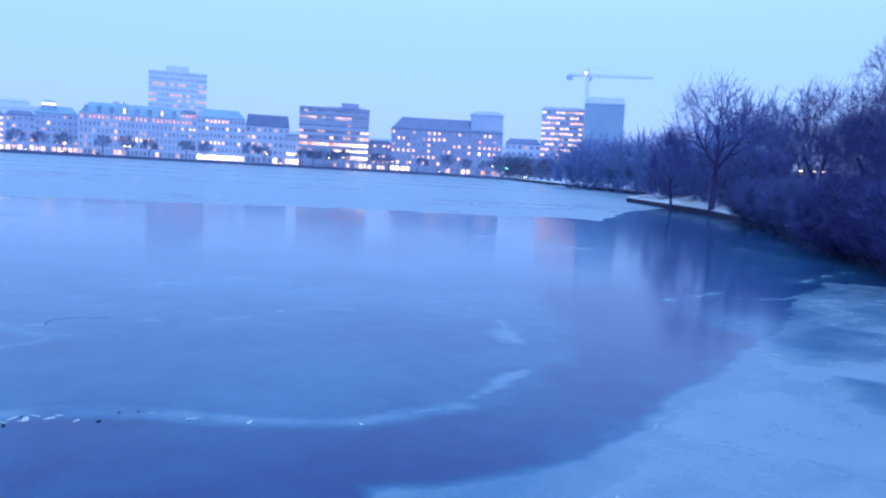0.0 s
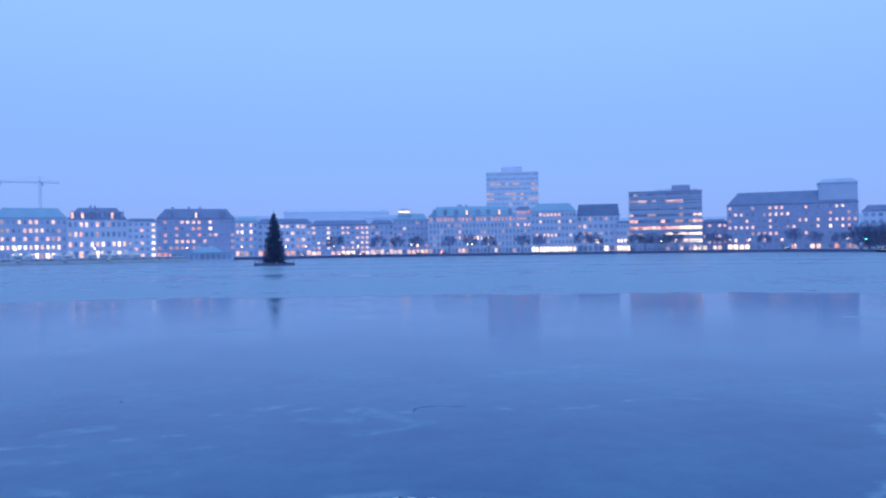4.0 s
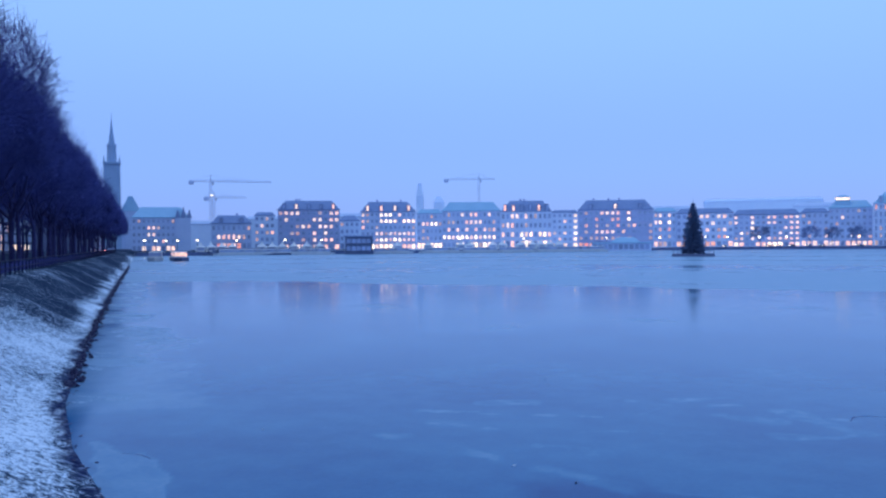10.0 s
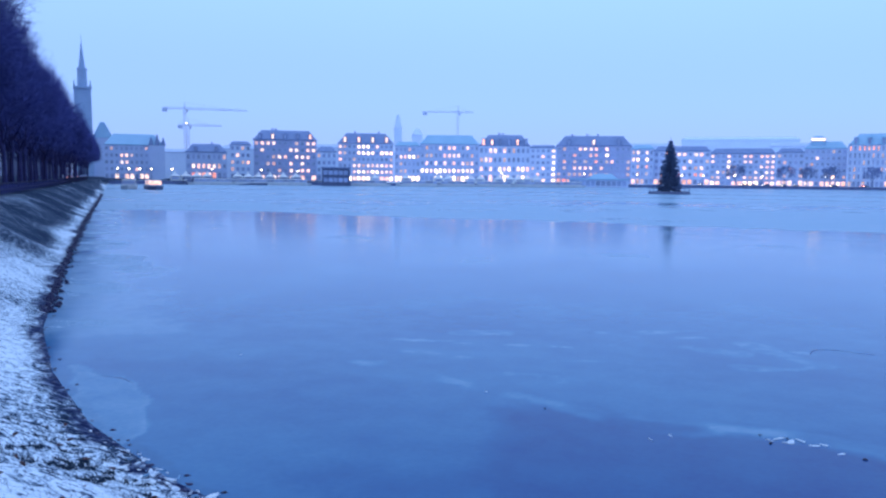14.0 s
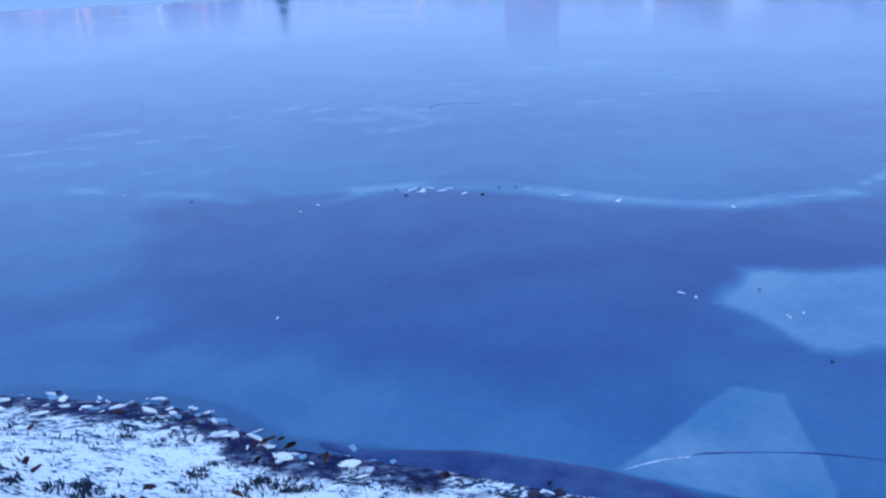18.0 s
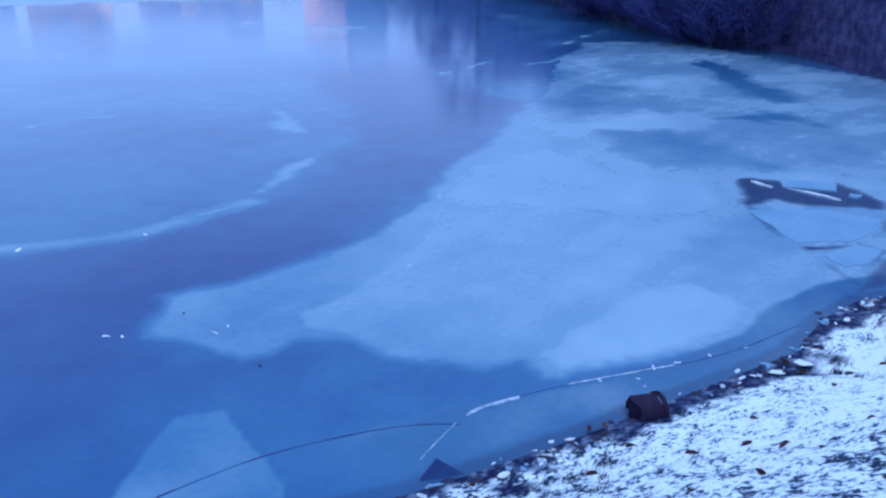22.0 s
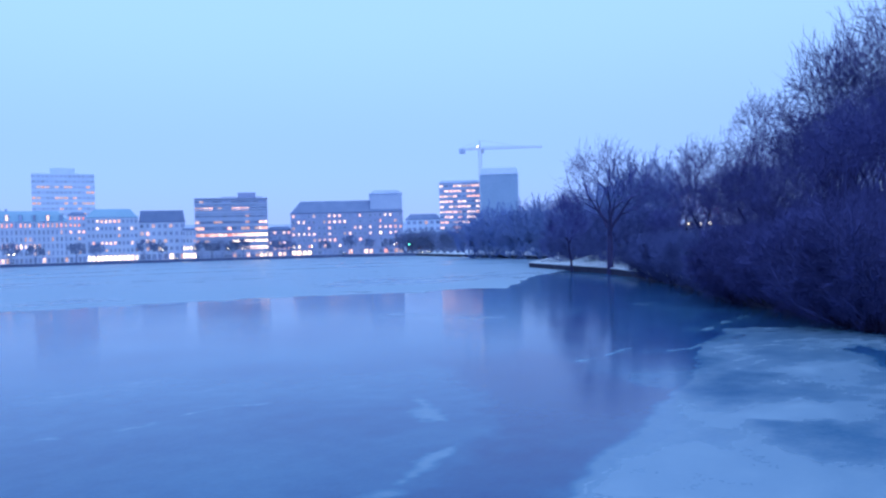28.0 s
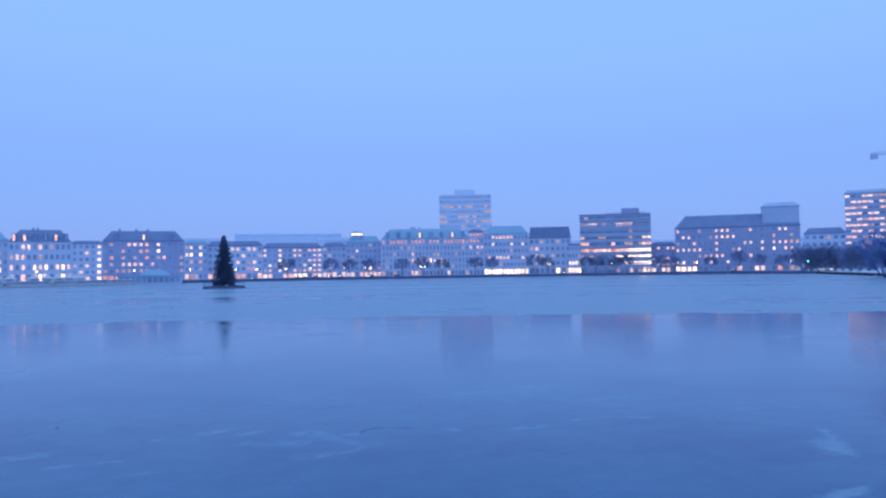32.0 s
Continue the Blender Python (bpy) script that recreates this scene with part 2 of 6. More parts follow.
def ground_material():
    """Trodden snow with grass, soil and litter showing through; bare dark turf under the avenue."""
    m = bpy.data.materials.new("snowy_grass")
    m.use_nodes = True
    n, l = m.node_tree.nodes, m.node_tree.links
    b = n["Principled BSDF"]
    pos = n.new("ShaderNodeNewGeometry").outputs["Position"]
    mp = n.new("ShaderNodeMapping")
    mp.inputs["Rotation"].default_value = (0, 0, radians(-28))
    mp.inputs["Scale"].default_value = (1.0, 1.25, 1.0)
    l.new(pos, mp.inputs["Vector"])
    coarse, tuft, fine = n.new("ShaderNodeTexNoise"), n.new("ShaderNodeTexNoise"), n.new("ShaderNodeTexNoise")
    for t, s, d in ((coarse, 0.5, 3), (tuft, 6.0, 4), (fine, 22.0, 5)):
        t.inputs["Scale"].default_value, t.inputs["Detail"].default_value = s, d
        t.inputs["Roughness"].default_value = 0.6
        l.new(mp.outputs["Vector"], t.inputs["Vector"])
    bare = n.new("ShaderNodeAttribute")
    bare.attribute_name = "bare"

    def math_node(op, a, b2):
        k = n.new("ShaderNodeMath")
        k.operation = op
        for s, v in zip(k.inputs, (a, b2)):
            if isinstance(v, (int, float)):
                s.default_value = v
            else:
                l.new(v, s)
        return k.outputs[0]

    h = math_node("ADD", math_node("MULTIPLY", tuft.outputs["Fac"], 0.44), math_node("MULTIPLY", fine.outputs["Fac"], 0.48))
    h = math_node("ADD", h, math_node("MULTIPLY", coarse.outputs["Fac"], 0.16))
    cover = math_node("SUBTRACT", h, math_node("MULTIPLY", bare.outputs["Fac"], 0.16))
    ramp = n.new("ShaderNodeValToRGB")
    el = ramp.color_ramp.elements
    el[0].position, el[0].color = 0.452, (0.026, 0.040, 0.075, 1)
    el[1].position, el[1].color = 0.575, (0.84, 0.88, 0.92, 1)
    for p, c in ((0.478, (0.075, 0.115, 0.170)), (0.498, (0.28, 0.36, 0.45)), (0.517, (0.60, 0.68, 0.76))):
        k = el.new(p)
        k.color = (*c, 1)
    l.new(cover, ramp.inputs["Fac"])
    wet = n.new("ShaderNodeAttribute")
    wet.attribute_name = "wet"
    mud = n.new("ShaderNodeMix")
    mud.data_type = "RGBA"
    l.new(wet.outputs["Fac"], mud.inputs["Factor"])
    l.new(ramp.outputs["Color"], mud.inputs["A"])
    slush = n.new("ShaderNodeValToRGB")
    slush.color_ramp.elements[0].position, slush.color_ramp.elements[0].color = 0.44, (0.014, 0.019, 0.062, 1)
    slush.color_ramp.elements[1].position, slush.color_ramp.elements[1].color = 0.66, (0.20, 0.25, 0.34, 1)
    k = slush.color_ramp.elements.new(0.54)
    k.color = (0.048, 0.062, 0.130, 1)
    l.new(tuft.outputs["Fac"], slush.inputs["Fac"])
    l.new(slush.outputs["Color"], mud.inputs["B"])
    l.new(mud.outputs["Result"], b.inputs["Base Color"])
    b.inputs["Roughness"].default_value, b.inputs["IOR"].default_value = 0.9, 1.12
    bp = n.new("ShaderNodeBump")
    bp.inputs["Strength"].default_value, bp.inputs["Distance"].default_value = 0.8, 0.06
    l.new(cover, bp.inputs["Height"])
    l.new(bp.outputs["Normal"], b.inputs["Normal"])
    return m


def ice_material():
    """Clear blue ice that mirrors, and white frosted ice that does not; the sheet carries how frosted it is and where it is open."""
    m = bpy.data.materials.new("lake_ice")
    m.use_nodes = True
    n, l = m.node_tree.nodes, m.node_tree.links
    b = n["Principled BSDF"]
    pos = n.new("ShaderNodeNewGeometry").outputs["Position"]
    frost, open_w = n.new("ShaderNodeAttribute"), n.new("ShaderNodeAttribute")
    frost.attribute_name, open_w.attribute_name = "frost", "open_water"
    big, mid, fine = n.new("ShaderNodeTexNoise"), n.new("ShaderNodeTexNoise"), n.new("ShaderNodeTexNoise")
    for t, s in ((big, 0.22), (mid, 1.3), (fine, 9.0)):
        t.inputs["Scale"].default_value, t.inputs["Detail"].default_value = s, 5
        l.new(pos, t.inputs["Vector"])

    def math_node(op, a, b2, c=None, clamp=False):
        k = n.new("ShaderNodeMath")
        k.operation, k.use_clamp = op, clamp
        for s, v in zip(k.inputs, (a, b2, c)):
            if v is None:
                continue
            if isinstance(v, (int, float)):
                s.default_value = v
            else:
                l.new(v, s)
        return k.outputs[0]

    wob = math_node("MULTIPLY_ADD", math_node("SUBTRACT", big.outputs["Fac"], 0.5), 0.20,
                    math_node("MULTIPLY", math_node("SUBTRACT", mid.outputs["Fac"], 0.5), 0.16))
    wob = math_node("MULTIPLY_ADD", math_node("SUBTRACT", fine.outputs["Fac"], 0.5), 0.08, wob)
    f = math_node("ADD", frost.outputs["Fac"], wob, clamp=True)
    ramp = n.new("ShaderNodeValToRGB")
    el = ramp.color_ramp.elements
    el[0].position, el[0].color = 0.0, (0.017, 0.057, 0.188, 1)
    el[1].position, el[1].color = 1.0, (0.63, 0.69, 0.76, 1)
    for p, c in ((0.16, (0.026, 0.108, 0.248)), (0.3, (0.052, 0.170, 0.308)), (0.6, (0.300, 0.428, 0.535))):
        k = el.new(p)
        k.color = (*c, 1)
    l.new(f, ramp.inputs["Fac"])
    mix = n.new("ShaderNodeMix")
    mix.data_type = "RGBA"
    l.new(open_w.outputs["Fac"], mix.inputs["Factor"])
    l.new(ramp.outputs["Color"], mix.inputs["A"])
    mix.inputs["B"].default_value = (0.015, 0.03, 0.09, 1)
    l.new(mix.outputs["Result"], b.inputs["Base Color"])
    rough = math_node("MULTIPLY_ADD", math_node("MAXIMUM", math_node("SUBTRACT", f, 0.34), 0.0), 1.5, 0.10)
    rough = math_node("MULTIPLY", rough, math_node("SUBTRACT", 1.0, math_node("MULTIPLY", open_w.outputs["Fac"], 0.7)))
    l.new(rough, b.inputs["Roughness"])
    b.inputs["IOR"].default_value = 1.205
    bp = n.new("ShaderNodeBump")
    bp.inputs["Strength"].default_value, bp.inputs["Distance"].default_value = 0.35, 0.004
    l.new(math_node("ADD", mid.outputs["Fac"], fine.outputs["Fac"]), bp.inputs["Height"])
    l.new(bp.outputs["Normal"], b.inputs["Normal"])
    return m


M_GROUND, M_ICE = ground_material(), ice_material()


# ---- small builders ----
def polar(az, r, z=0.0):
    return Vector((r * math.sin(radians(az)), r * math.cos(radians(az)), z))


def part(name, bm, material, parent=None, label=""):
    """Links a bmesh as one mesh object, under a thing or a part."""
    me = bpy.data.meshes.new(name)
    bm.to_mesh(me)
    bm.free()
    for m in material if isinstance(material, (list, tuple)) else (material,):
        me.materials.append(m)
    ob = new(name, me)
    if parent is not None:
        ob.parent = parent
    if label:
        ob["label"] = label
    return ob


def piece(name, me, parent, x=0, y=0, z=0, rz=0.0, label=""):
    """An object of its own on a shared mesh."""
    ob = new(name, me)
    ob.parent = parent
    ob.location, ob.rotation_euler = (x, y, z), (0, 0, rz)
    if label:
        ob["label"] = label
    return ob


def mesh_of(name, bm, *materials):
    me = bpy.data.meshes.new(name)
    bm.to_mesh(me)
    bm.free()
    for m in materials:
        me.materials.append(m)
    return me


def box(bm, x0, x1, y0, y1, z0, z1, tx=0.0, ty=0.0, slot=0):
    """A box, its top drawn in by tx and ty on each side."""
    v = [bm.verts.new(p) for p in ((x0, y0, z0), (x1, y0, z0), (x1, y1, z0), (x0, y1, z0),
                                   (x0 + tx, y0 + ty, z1), (x1 - tx, y0 + ty, z1), (x1 - tx, y1 - ty, z1), (x0 + tx, y1 - ty, z1))]
    for f in ((3, 2, 1, 0), (4, 5, 6, 7), (0, 1, 5, 4), (1, 2, 6, 5), (2, 3, 7, 6), (3, 0, 4, 7)):
        bm.faces.new([v[i] for i in f]).material_index = slot
    return v


def tube(bm, a, b, ra, rb, sides=6, cap=True):
    """A tapered round bar from a to b."""
    a, b = Vector(a), Vector(b)
    d = (b - a).normalized()
    u = d.orthogonal().normalized()
    w = d.cross(u)
    ring = []
    for p, r in ((a, ra), (b, rb)):
        ring.append([bm.verts.new(p + (u * math.cos(2 * math.pi * i / sides) + w * math.sin(2 * math.pi * i / sides)) * r) for i in range(sides)])
    for i in range(sides):
        j = (i + 1) % sides
        bm.faces.new((ring[0][i], ring[0][j], ring[1][j], ring[1][i]))
    if cap:
        bm.faces.new(ring[1])
        bm.faces.new(ring[0][::-1])


def lump(bm, p, sx, sy, sz, rng, seg=6, rows=4, uneven=0.2, round_=True):
    """A rounded uneven stone, flat below."""
    rings = []
    for j in range(rows):
        a = (j + 0.5) / rows * math.pi / 2
        rings.append([bm.verts.new((p[0] + sx * math.cos(a) * math.cos(t) * k, p[1] + sy * math.cos(a) * math.sin(t) * k, p[2] + sz * math.sin(a) * k))
                      for t, k in ((2 * math.pi * i / seg, 1 + rng.uniform(-uneven, uneven)) for i in range(seg))])
    for q, r in zip(rings, rings[1:]):
        for i in range(seg):
            j = (i + 1) % seg
            bm.faces.new((q[i], q[j], r[j], r[i])).smooth = round_
    bm.faces.new(rings[-1]).smooth = round_
    bm.faces.new(rings[0][::-1])


def thing(name, label, category, group="", m=None):
    ob = new(name)
    ob.empty_display_size = 0.3
    if m is not None:
        ob.matrix_world = m
    return tagged(ob, label, category, group)


def smooth(a, b, x):
    t = np.clip((x - a) / (b - a), 0, 1)
    return t * t * (3 - 2 * t)


# ---- the lake: shoreline corners (x, y, height of the land, width of its slope) ----
SHORE = [(-5.6, 9.1, 2.3, 5.2), (-8.1, 10.9, 2.3, 5.2), (-11.0, 13.7, 2.3, 5.2), (-14.2, 17.4, 2.3, 5.2), (-19.6, 24.8, 2.3, 5.2), (-40.0, 53.6, 2.3, 5.2),
         (-201.6, 286.0, 2.0, 5.2), (*polar(-28, 355)[:2], 1.2, 0.4), (*polar(-20, 360)[:2], 1.2, 0.4), (*polar(-10, 370)[:2], 1.2, 0.4),
         (*polar(-3, 395)[:2], 1.2, 0.4), (*polar(3, 430)[:2], 1.2, 0.4), (*polar(10, 450)[:2], 1.2, 0.4), (*polar(20, 450)[:2], 1.2, 0.4), (*polar(30, 450)[:2], 1.2, 0.4),
         (*polar(38, 440)[:2], 1.2, 0.4), (*polar(43.5, 395)[:2], 1.0, 0.4), (204, 182, 0.9, 0.4), (160, 118, 0.9, 0.4),
         (112, 89, 0.7, 0.4), (88.2, 57.4, 0.7, 0.4), (67.2, 36.7, 0.7, 0.4), (49.6, 22.7, 1.2, 0.4), (38.3, 12.3, 2.3, 0.4), (36.0, 7.9, 2.5, 0.4),
         (28.8, 2.2, 2.6, 0.4), (16.0, -8.0, 2.6, 0.4), (13.0, -4.0, 2.4, 4.5), (11.4, 0.2, 2.3, 4.8), (10.4, 1.0, 2.3, 4.8), (9.6, 1.24, 2.3, 4.8), (8.5, 1.32, 2.3, 4.8), (5.65, 2.52, 2.3, 4.8), (4.3, 3.2, 2.3, 4.8),
         (2.2, 4.6, 2.3, 4.8), (0.4, 5.6, 2.3, 4.8), (-0.15, 5.88, 2.3, 4.8), (-0.7, 6.6, 2.3, 5.0), (-1.24, 6.96, 2.3, 5.0), (-3.0, 7.7, 2.3, 5.0)]


def shore_field(x, y):
    """Distance inland (negative over the lake), and the land's height and slope width there."""
    best = np.full(x.shape, 1e9)
    high, wide = np.zeros(x.shape), np.ones(x.shape)
    inside = np.zeros(x.shape, bool)
    n = len(SHORE)
    for i in range(n):
        ax, ay, ah, aw = SHORE[i]
        bx, by, bh, bw = SHORE[(i + 1) % n]
        dx, dy = bx - ax, by - ay
        t = np.clip(((x - ax) * dx + (y - ay) * dy) / (dx * dx + dy * dy), 0, 1)
        d = np.hypot(x - ax - t * dx, y - ay - t * dy)
        near = d < best
        best = np.where(near, d, best)
        high, wide = np.where(near, ah + t * (bh - ah), high), np.where(near, aw + t * (bw - aw), wide)
        cross = ((ay > y) != (by > y)) & (x < (bx - ax) * (y - ay) / ((by - ay) if by != ay else 1e-9) + ax)
        inside ^= cross
    return np.where(inside, -best, best), high, wide


def land_height(x, y):
    d, high, wide = shore_field(x, y)
    r = np.hypot(x, y)
    az = np.degrees(np.arctan2(x, y))
    t = np.clip(d / wide, 0, 1)
    z = np.where(d < 0, np.maximum(-1.5, -0.02 + 0.5 * d), -0.02 + high * (0.45 * t + 0.55 * smooth(0, 1, t)))
    z = np.where(wide < 1, np.where(d < 0.5, -1.0, -1.0 + (high + 1.02) * smooth(0.5, 1.3, d)), z)
    park = smooth(50, 58, az) * (1 - smooth(100, 120, az)) * (r > 20)
    z = z + park * (3.3 * smooth(5, 18, d) + 2.6 * smooth(20, 60, d)) * (d > 0)
    return z, d


def grid_mesh(name, az, rr, heights, closed):
    a, r = np.meshgrid(np.radians(az), rr)
    x, y = r * np.sin(a), r * np.cos(a)
    z, attrs = heights(x, y)
    nr, na = x.shape
    co = np.stack([x, y, z], -1).reshape(-1, 3)
    i = np.arange(nr - 1)[:, None] * na + np.arange(na if closed else na - 1)[None, :]
    j = np.arange(nr - 1)[:, None] * na + (np.arange(na if closed else na - 1)[None, :] + 1) % na
    quads = np.stack([i, i + na, j + na, j], -1).reshape(-1, 4)
    me = bpy.data.meshes.new(name)
    me.vertices.add(len(co))
    me.vertices.foreach_set("co", co.ravel())
    me.loops.add(quads.size)
    me.loops.foreach_set("vertex_index", quads.ravel())
    me.polygons.add(len(quads))
    me.polygons.foreach_set("loop_start", np.arange(0, quads.size, 4))
    me.polygons.foreach_set("loop_total", np.full(len(quads), 4))
    me.update(calc_edges=True)
    me.polygons.foreach_set("use_smooth", np.ones(len(quads), bool))
    for key, val in attrs.items():
        me.attributes.new(key, "FLOAT", "POINT").data.foreach_set("value", val.ravel().astype(np.float32))
    return me


def value_noise(x, y, scale, seed):
    """Smooth noise between -1 and 1 on a lattice."""
    rng = np.random.RandomState(seed)
    tab = rng.uniform(-1, 1, (256, 256))
    u, v = x * scale, y * scale
    i, j = np.floor(u).astype(int), np.floor(v).astype(int)
    fu, fv = u - i, v - j
    fu, fv = fu * fu * (3 - 2 * fu), fv * fv * (3 - 2 * fv)
    i0, i1, j0, j1 = i % 256, (i + 1) % 256, j % 256, (j + 1) % 256
    return (tab[i0, j0] * (1 - fu) + tab[i1, j0] * fu) * (1 - fv) + (tab[i0, j1] * (1 - fu) + tab[i1, j1] * fu) * fv


def ground_heights(x, y):
    z, d = land_height(x, y)
    r = np.hypot(x, y)
    rough = value_noise(x, y, 1.3, 3) * 0.035 + value_noise(x, y, 4.0, 4) * 0.026 + value_noise(x, y, 8.5, 7) * 0.012 + value_noise(x, y, 0.35, 5) * 0.05
    z = z + rough * smooth(0.05, 0.8, d) * (r < 120)
    az = np.degrees(np.arctan2(x, y))
    along = -0.571 * x + 0.82 * y
    bare = 0.85 * smooth(33, 43, along) * (1 - smooth(-25, -15, az)) * smooth(0.6, 1.6, d + 0.5 * value_noise(x, y, 0.3, 8)) + 0.35 * value_noise(x, y, 0.25, 6)
    bare = bare + 0.3 * smooth(0.8, 0.3, d) * (r < 40)
    bare = bare + (-0.05 + 0.18 * value_noise(x, y, 0.45, 28)) * (1 - smooth(-32, -24, az)) * smooth(9, 13, r)
    bare = bare + 0.6 * smooth(7.4, 8.4, d) * (1 - smooth(-30, -22, az)) * smooth(12, 16, r)
    bare = bare + (0.45 + 0.5 * value_noise(x, y, 0.22, 27)) * smooth(60, 66, az) * (1 - smooth(100, 110, az)) * smooth(34, 39, r)
    reach = np.interp(az, [-45, -30, -20, 0, 12, 30, 60, 78, 92], [0.26, 0.36, 0.58, 0.58, 0.38, 0.28, 0.24, 0.34, 0.42])
    wet = smooth(0.09, -0.09, d - reach + 0.26 * value_noise(x, y, 2.4, 9) + 0.24 * value_noise(x, y, 6.5, 10)) * (r < 200)
    return z, {"bare": bare, "wet": wet}


az_g = np.concatenate([np.arange(-75, 118, 0.4), np.arange(118, 285, 3.0)])
r_g = np.concatenate([[0.02], np.geomspace(0.35, 3.2, 24), np.arange(3.3, 14, 0.085), np.geomspace(14.2, 340, 125), np.arange(342, 462, 2.0), np.geomspace(465, 4500, 60)])
ground = new("ground", grid_mesh("ground", az_g, r_g, ground_heights, True))
ground.data.materials.append(M_GROUND)
tagged(ground, "snow-dusted grass bank and land round the lake", "ground", kind="structure")


def poly_dist(x, y, pts, closed=True):
    """Distance to a polygon (negative inside) or to a line."""
    best = np.full(x.shape, 1e9)
    inside = np.zeros(x.shape, bool)
    n = len(pts)
    for i in range(n if closed else n - 1):
        (ax, ay), (bx, by) = pts[i], pts[(i + 1) % n]
        dx, dy = bx - ax, by - ay
        t = np.clip(((x - ax) * dx + (y - ay) * dy) / (dx * dx + dy * dy), 0, 1)
        best = np.minimum(best, np.hypot(x - ax - t * dx, y - ay - t * dy))
        if closed and ay != by:
            inside ^= ((ay > y) != (by > y)) & (x < (bx - ax) * (y - ay) / (by - ay) + ax)
    return np.where(inside, -best, best)


# outlines on the ice: frosted fields, plates, cracks and open water
FROST_FIELD = [(4.72, 7.13), (4.97, 7.36), (5.55, 7.9), (6.05, 7.66), (6.6, 7.42), (7.5, 7.32), (8.75, 7.30), (9.75, 7.6), (10.75, 7.8), (11.6, 8.2), (12.9, 8.75), (14.3, 8.95), (18.6, 10.3),
               (23.1, 12.0), (28.4, 14.6), (35, 16.5), (38, 13), (29, 2), (15, -6), (10, 0), (7.8, 2.2), (6.9, 2.7), (6.36, 3.09), (6.62, 3.5), (6.25, 3.7), (6.08, 4.2), (5.82, 4.65), (5.87, 5.2),
               (5.6, 5.62), (5.19, 5.68), (4.97, 5.85), (4.9, 6.4)]
FROST_INNER = [(5.7, 6.0), (6.1, 6.45), (7.0, 6.3), (7.9, 6.4), (9.0, 6.6), (10.6, 7.6), (14, 8.4), (20, 9.4), (27, 10.0), (34, 8.5), (29, 2.5), (15, -5), (10.5, 0.2), (7.2, 2.6),
               (6.38, 3.09), (6.64, 3.5), (6.27, 3.7), (6.10, 4.2), (5.84, 4.65), (5.9, 5.22)]
FROST_BRIGHT = [(6.78, 3.6), (7.4, 3.52), (8.4, 3.46), (9.2, 3.32), (9.95, 2.85), (9.65, 2.3), (9.55, 1.75), (8.7, 1.75), (7.6, 2.3), (6.5, 3.0)]
FROST_PALE = [(10.65, 7.66), (11.2, 6.1), (11.6, 4.86), (11.82, 4.2), (12.5, 3.55), (13.4, 3.3), (14.5, 3.8), (15.3, 4.8), (14.4, 5.8), (15.5, 8.0), (13, 8.4)]
RIDGE = [(-6, 16.4), (-2.6, 14.6), (-1.0, 13.75), (0.05, 13.15), (0.97, 12.85), (1.6, 13.1), (2.9, 12.95), (3.84, 12.5), (4.6, 11.75), (5.4, 11.0), (6.78, 10.15), (7.9, 10.15), (8.9, 10.0)]
DARK_POOL = [(-2.4, 13.6)] + RIDGE[2:] + [(9.3, 9.9), (12, 10.8), (15.2, 13.5), (20, 20), (24, 19), (19.4, 10.5), (13.9, 8.6), (8.2, 7.2), (4.7, 7.2), (4.7, 6.2), (6.3, 4.1),
                                    (3.9, 3.4), (0.5, 6.2), (-1.2, 7.6), (-1.3, 8.8), (-1.9, 10.5)]
RIDGE_TIP = [(9.1, 10.35), (9.6, 10.75), (10.6, 11.25), (11.4, 11.45), (12.3, 11.75), (11.9, 11.2), (11.0, 10.85), (10.35, 10.35), (9.2, 10.1)]
RIDGE_FAR = [(15.1, 16.0), (13.4, 14.2), (13.0, 13.5), (13.3, 12.85), (13.85, 13.55)]
CRACK = [(-7, 18.4), (-1.4, 18.6), (-0.3, 18.9), (0.4, 20.2), (2.2, 20.7), (4.3, 19.4), (5.0, 19.95), (6.3, 19.3), (7.5, 18.6), (8.6, 18.5), (9.7, 18.9), (11.0, 19.1), (12.0, 18.4)]
WISPS = ([(-2.1, 15.75), (-1.6, 15.85), (-1.07, 15.4)], [(-1.3, 17.1), (-0.6, 17.3), (0.3, 17.3)], [(2.7, 17.5), (3.6, 17.6), (4.4, 18.1)], [(-1.4, 18.7), (-0.7, 18.4)], [(-0.3, 20.6), (0.4, 20.35)],
         [(1.6, 19.4), (2.7, 18.9)], [(3.1, 20.1), (4.0, 18.4)], [(-4.6, 17.2), (-3.4, 17.0)], [(-3.9, 19.8), (-2.8, 19.9)], [(0.6, 20.9), (2.0, 21.6)], [(10.9, 19.1), (11.8, 18.8)])
TRIANGLE = [(2.31, 4.70), (2.62, 4.86), (3.48, 5.32), (3.90, 5.53), (4.24, 5.28), (4.06, 4.78), (3.92, 4.37), (3.76, 4.0), (3.56, 3.75), (2.80, 4.30)]
LOBES = ([(-10.9, 14.1), (-9.9, 13.55), (-8.9, 13.2), (-7.8, 12.1), (-7.0, 10.7), (-6.85, 9.8), (-8.2, 10.4)], [(-24.2, 31.7), (-18.7, 27.0), (-14.6, 22.3), (-13.5, 19.3), (-14.5, 18.2), (-18.5, 23.7)])
OPEN = [(15.04, 3.65), (15.41, 3.02), (15.85, 2.17), (15.5, 1.75), (15.1, 1.35), (14.6, 1.3), (14.5, 1.7), (14.12, 2.27), (14.1, 2.84), (13.5, 3.13), (14.2, 3.44)]
OPEN_SMALL = [(12.0, 2.07), (12.2, 1.71), (12.45, 1.35), (11.9, 1.55), (11.75, 1.88)]
OPEN_RIM = [(11.37, 0.95), (12.2, 0.9), (12.2, 0.4), (11.7, 0.3), (11.1, 0.66), (10.6, 0.98)]
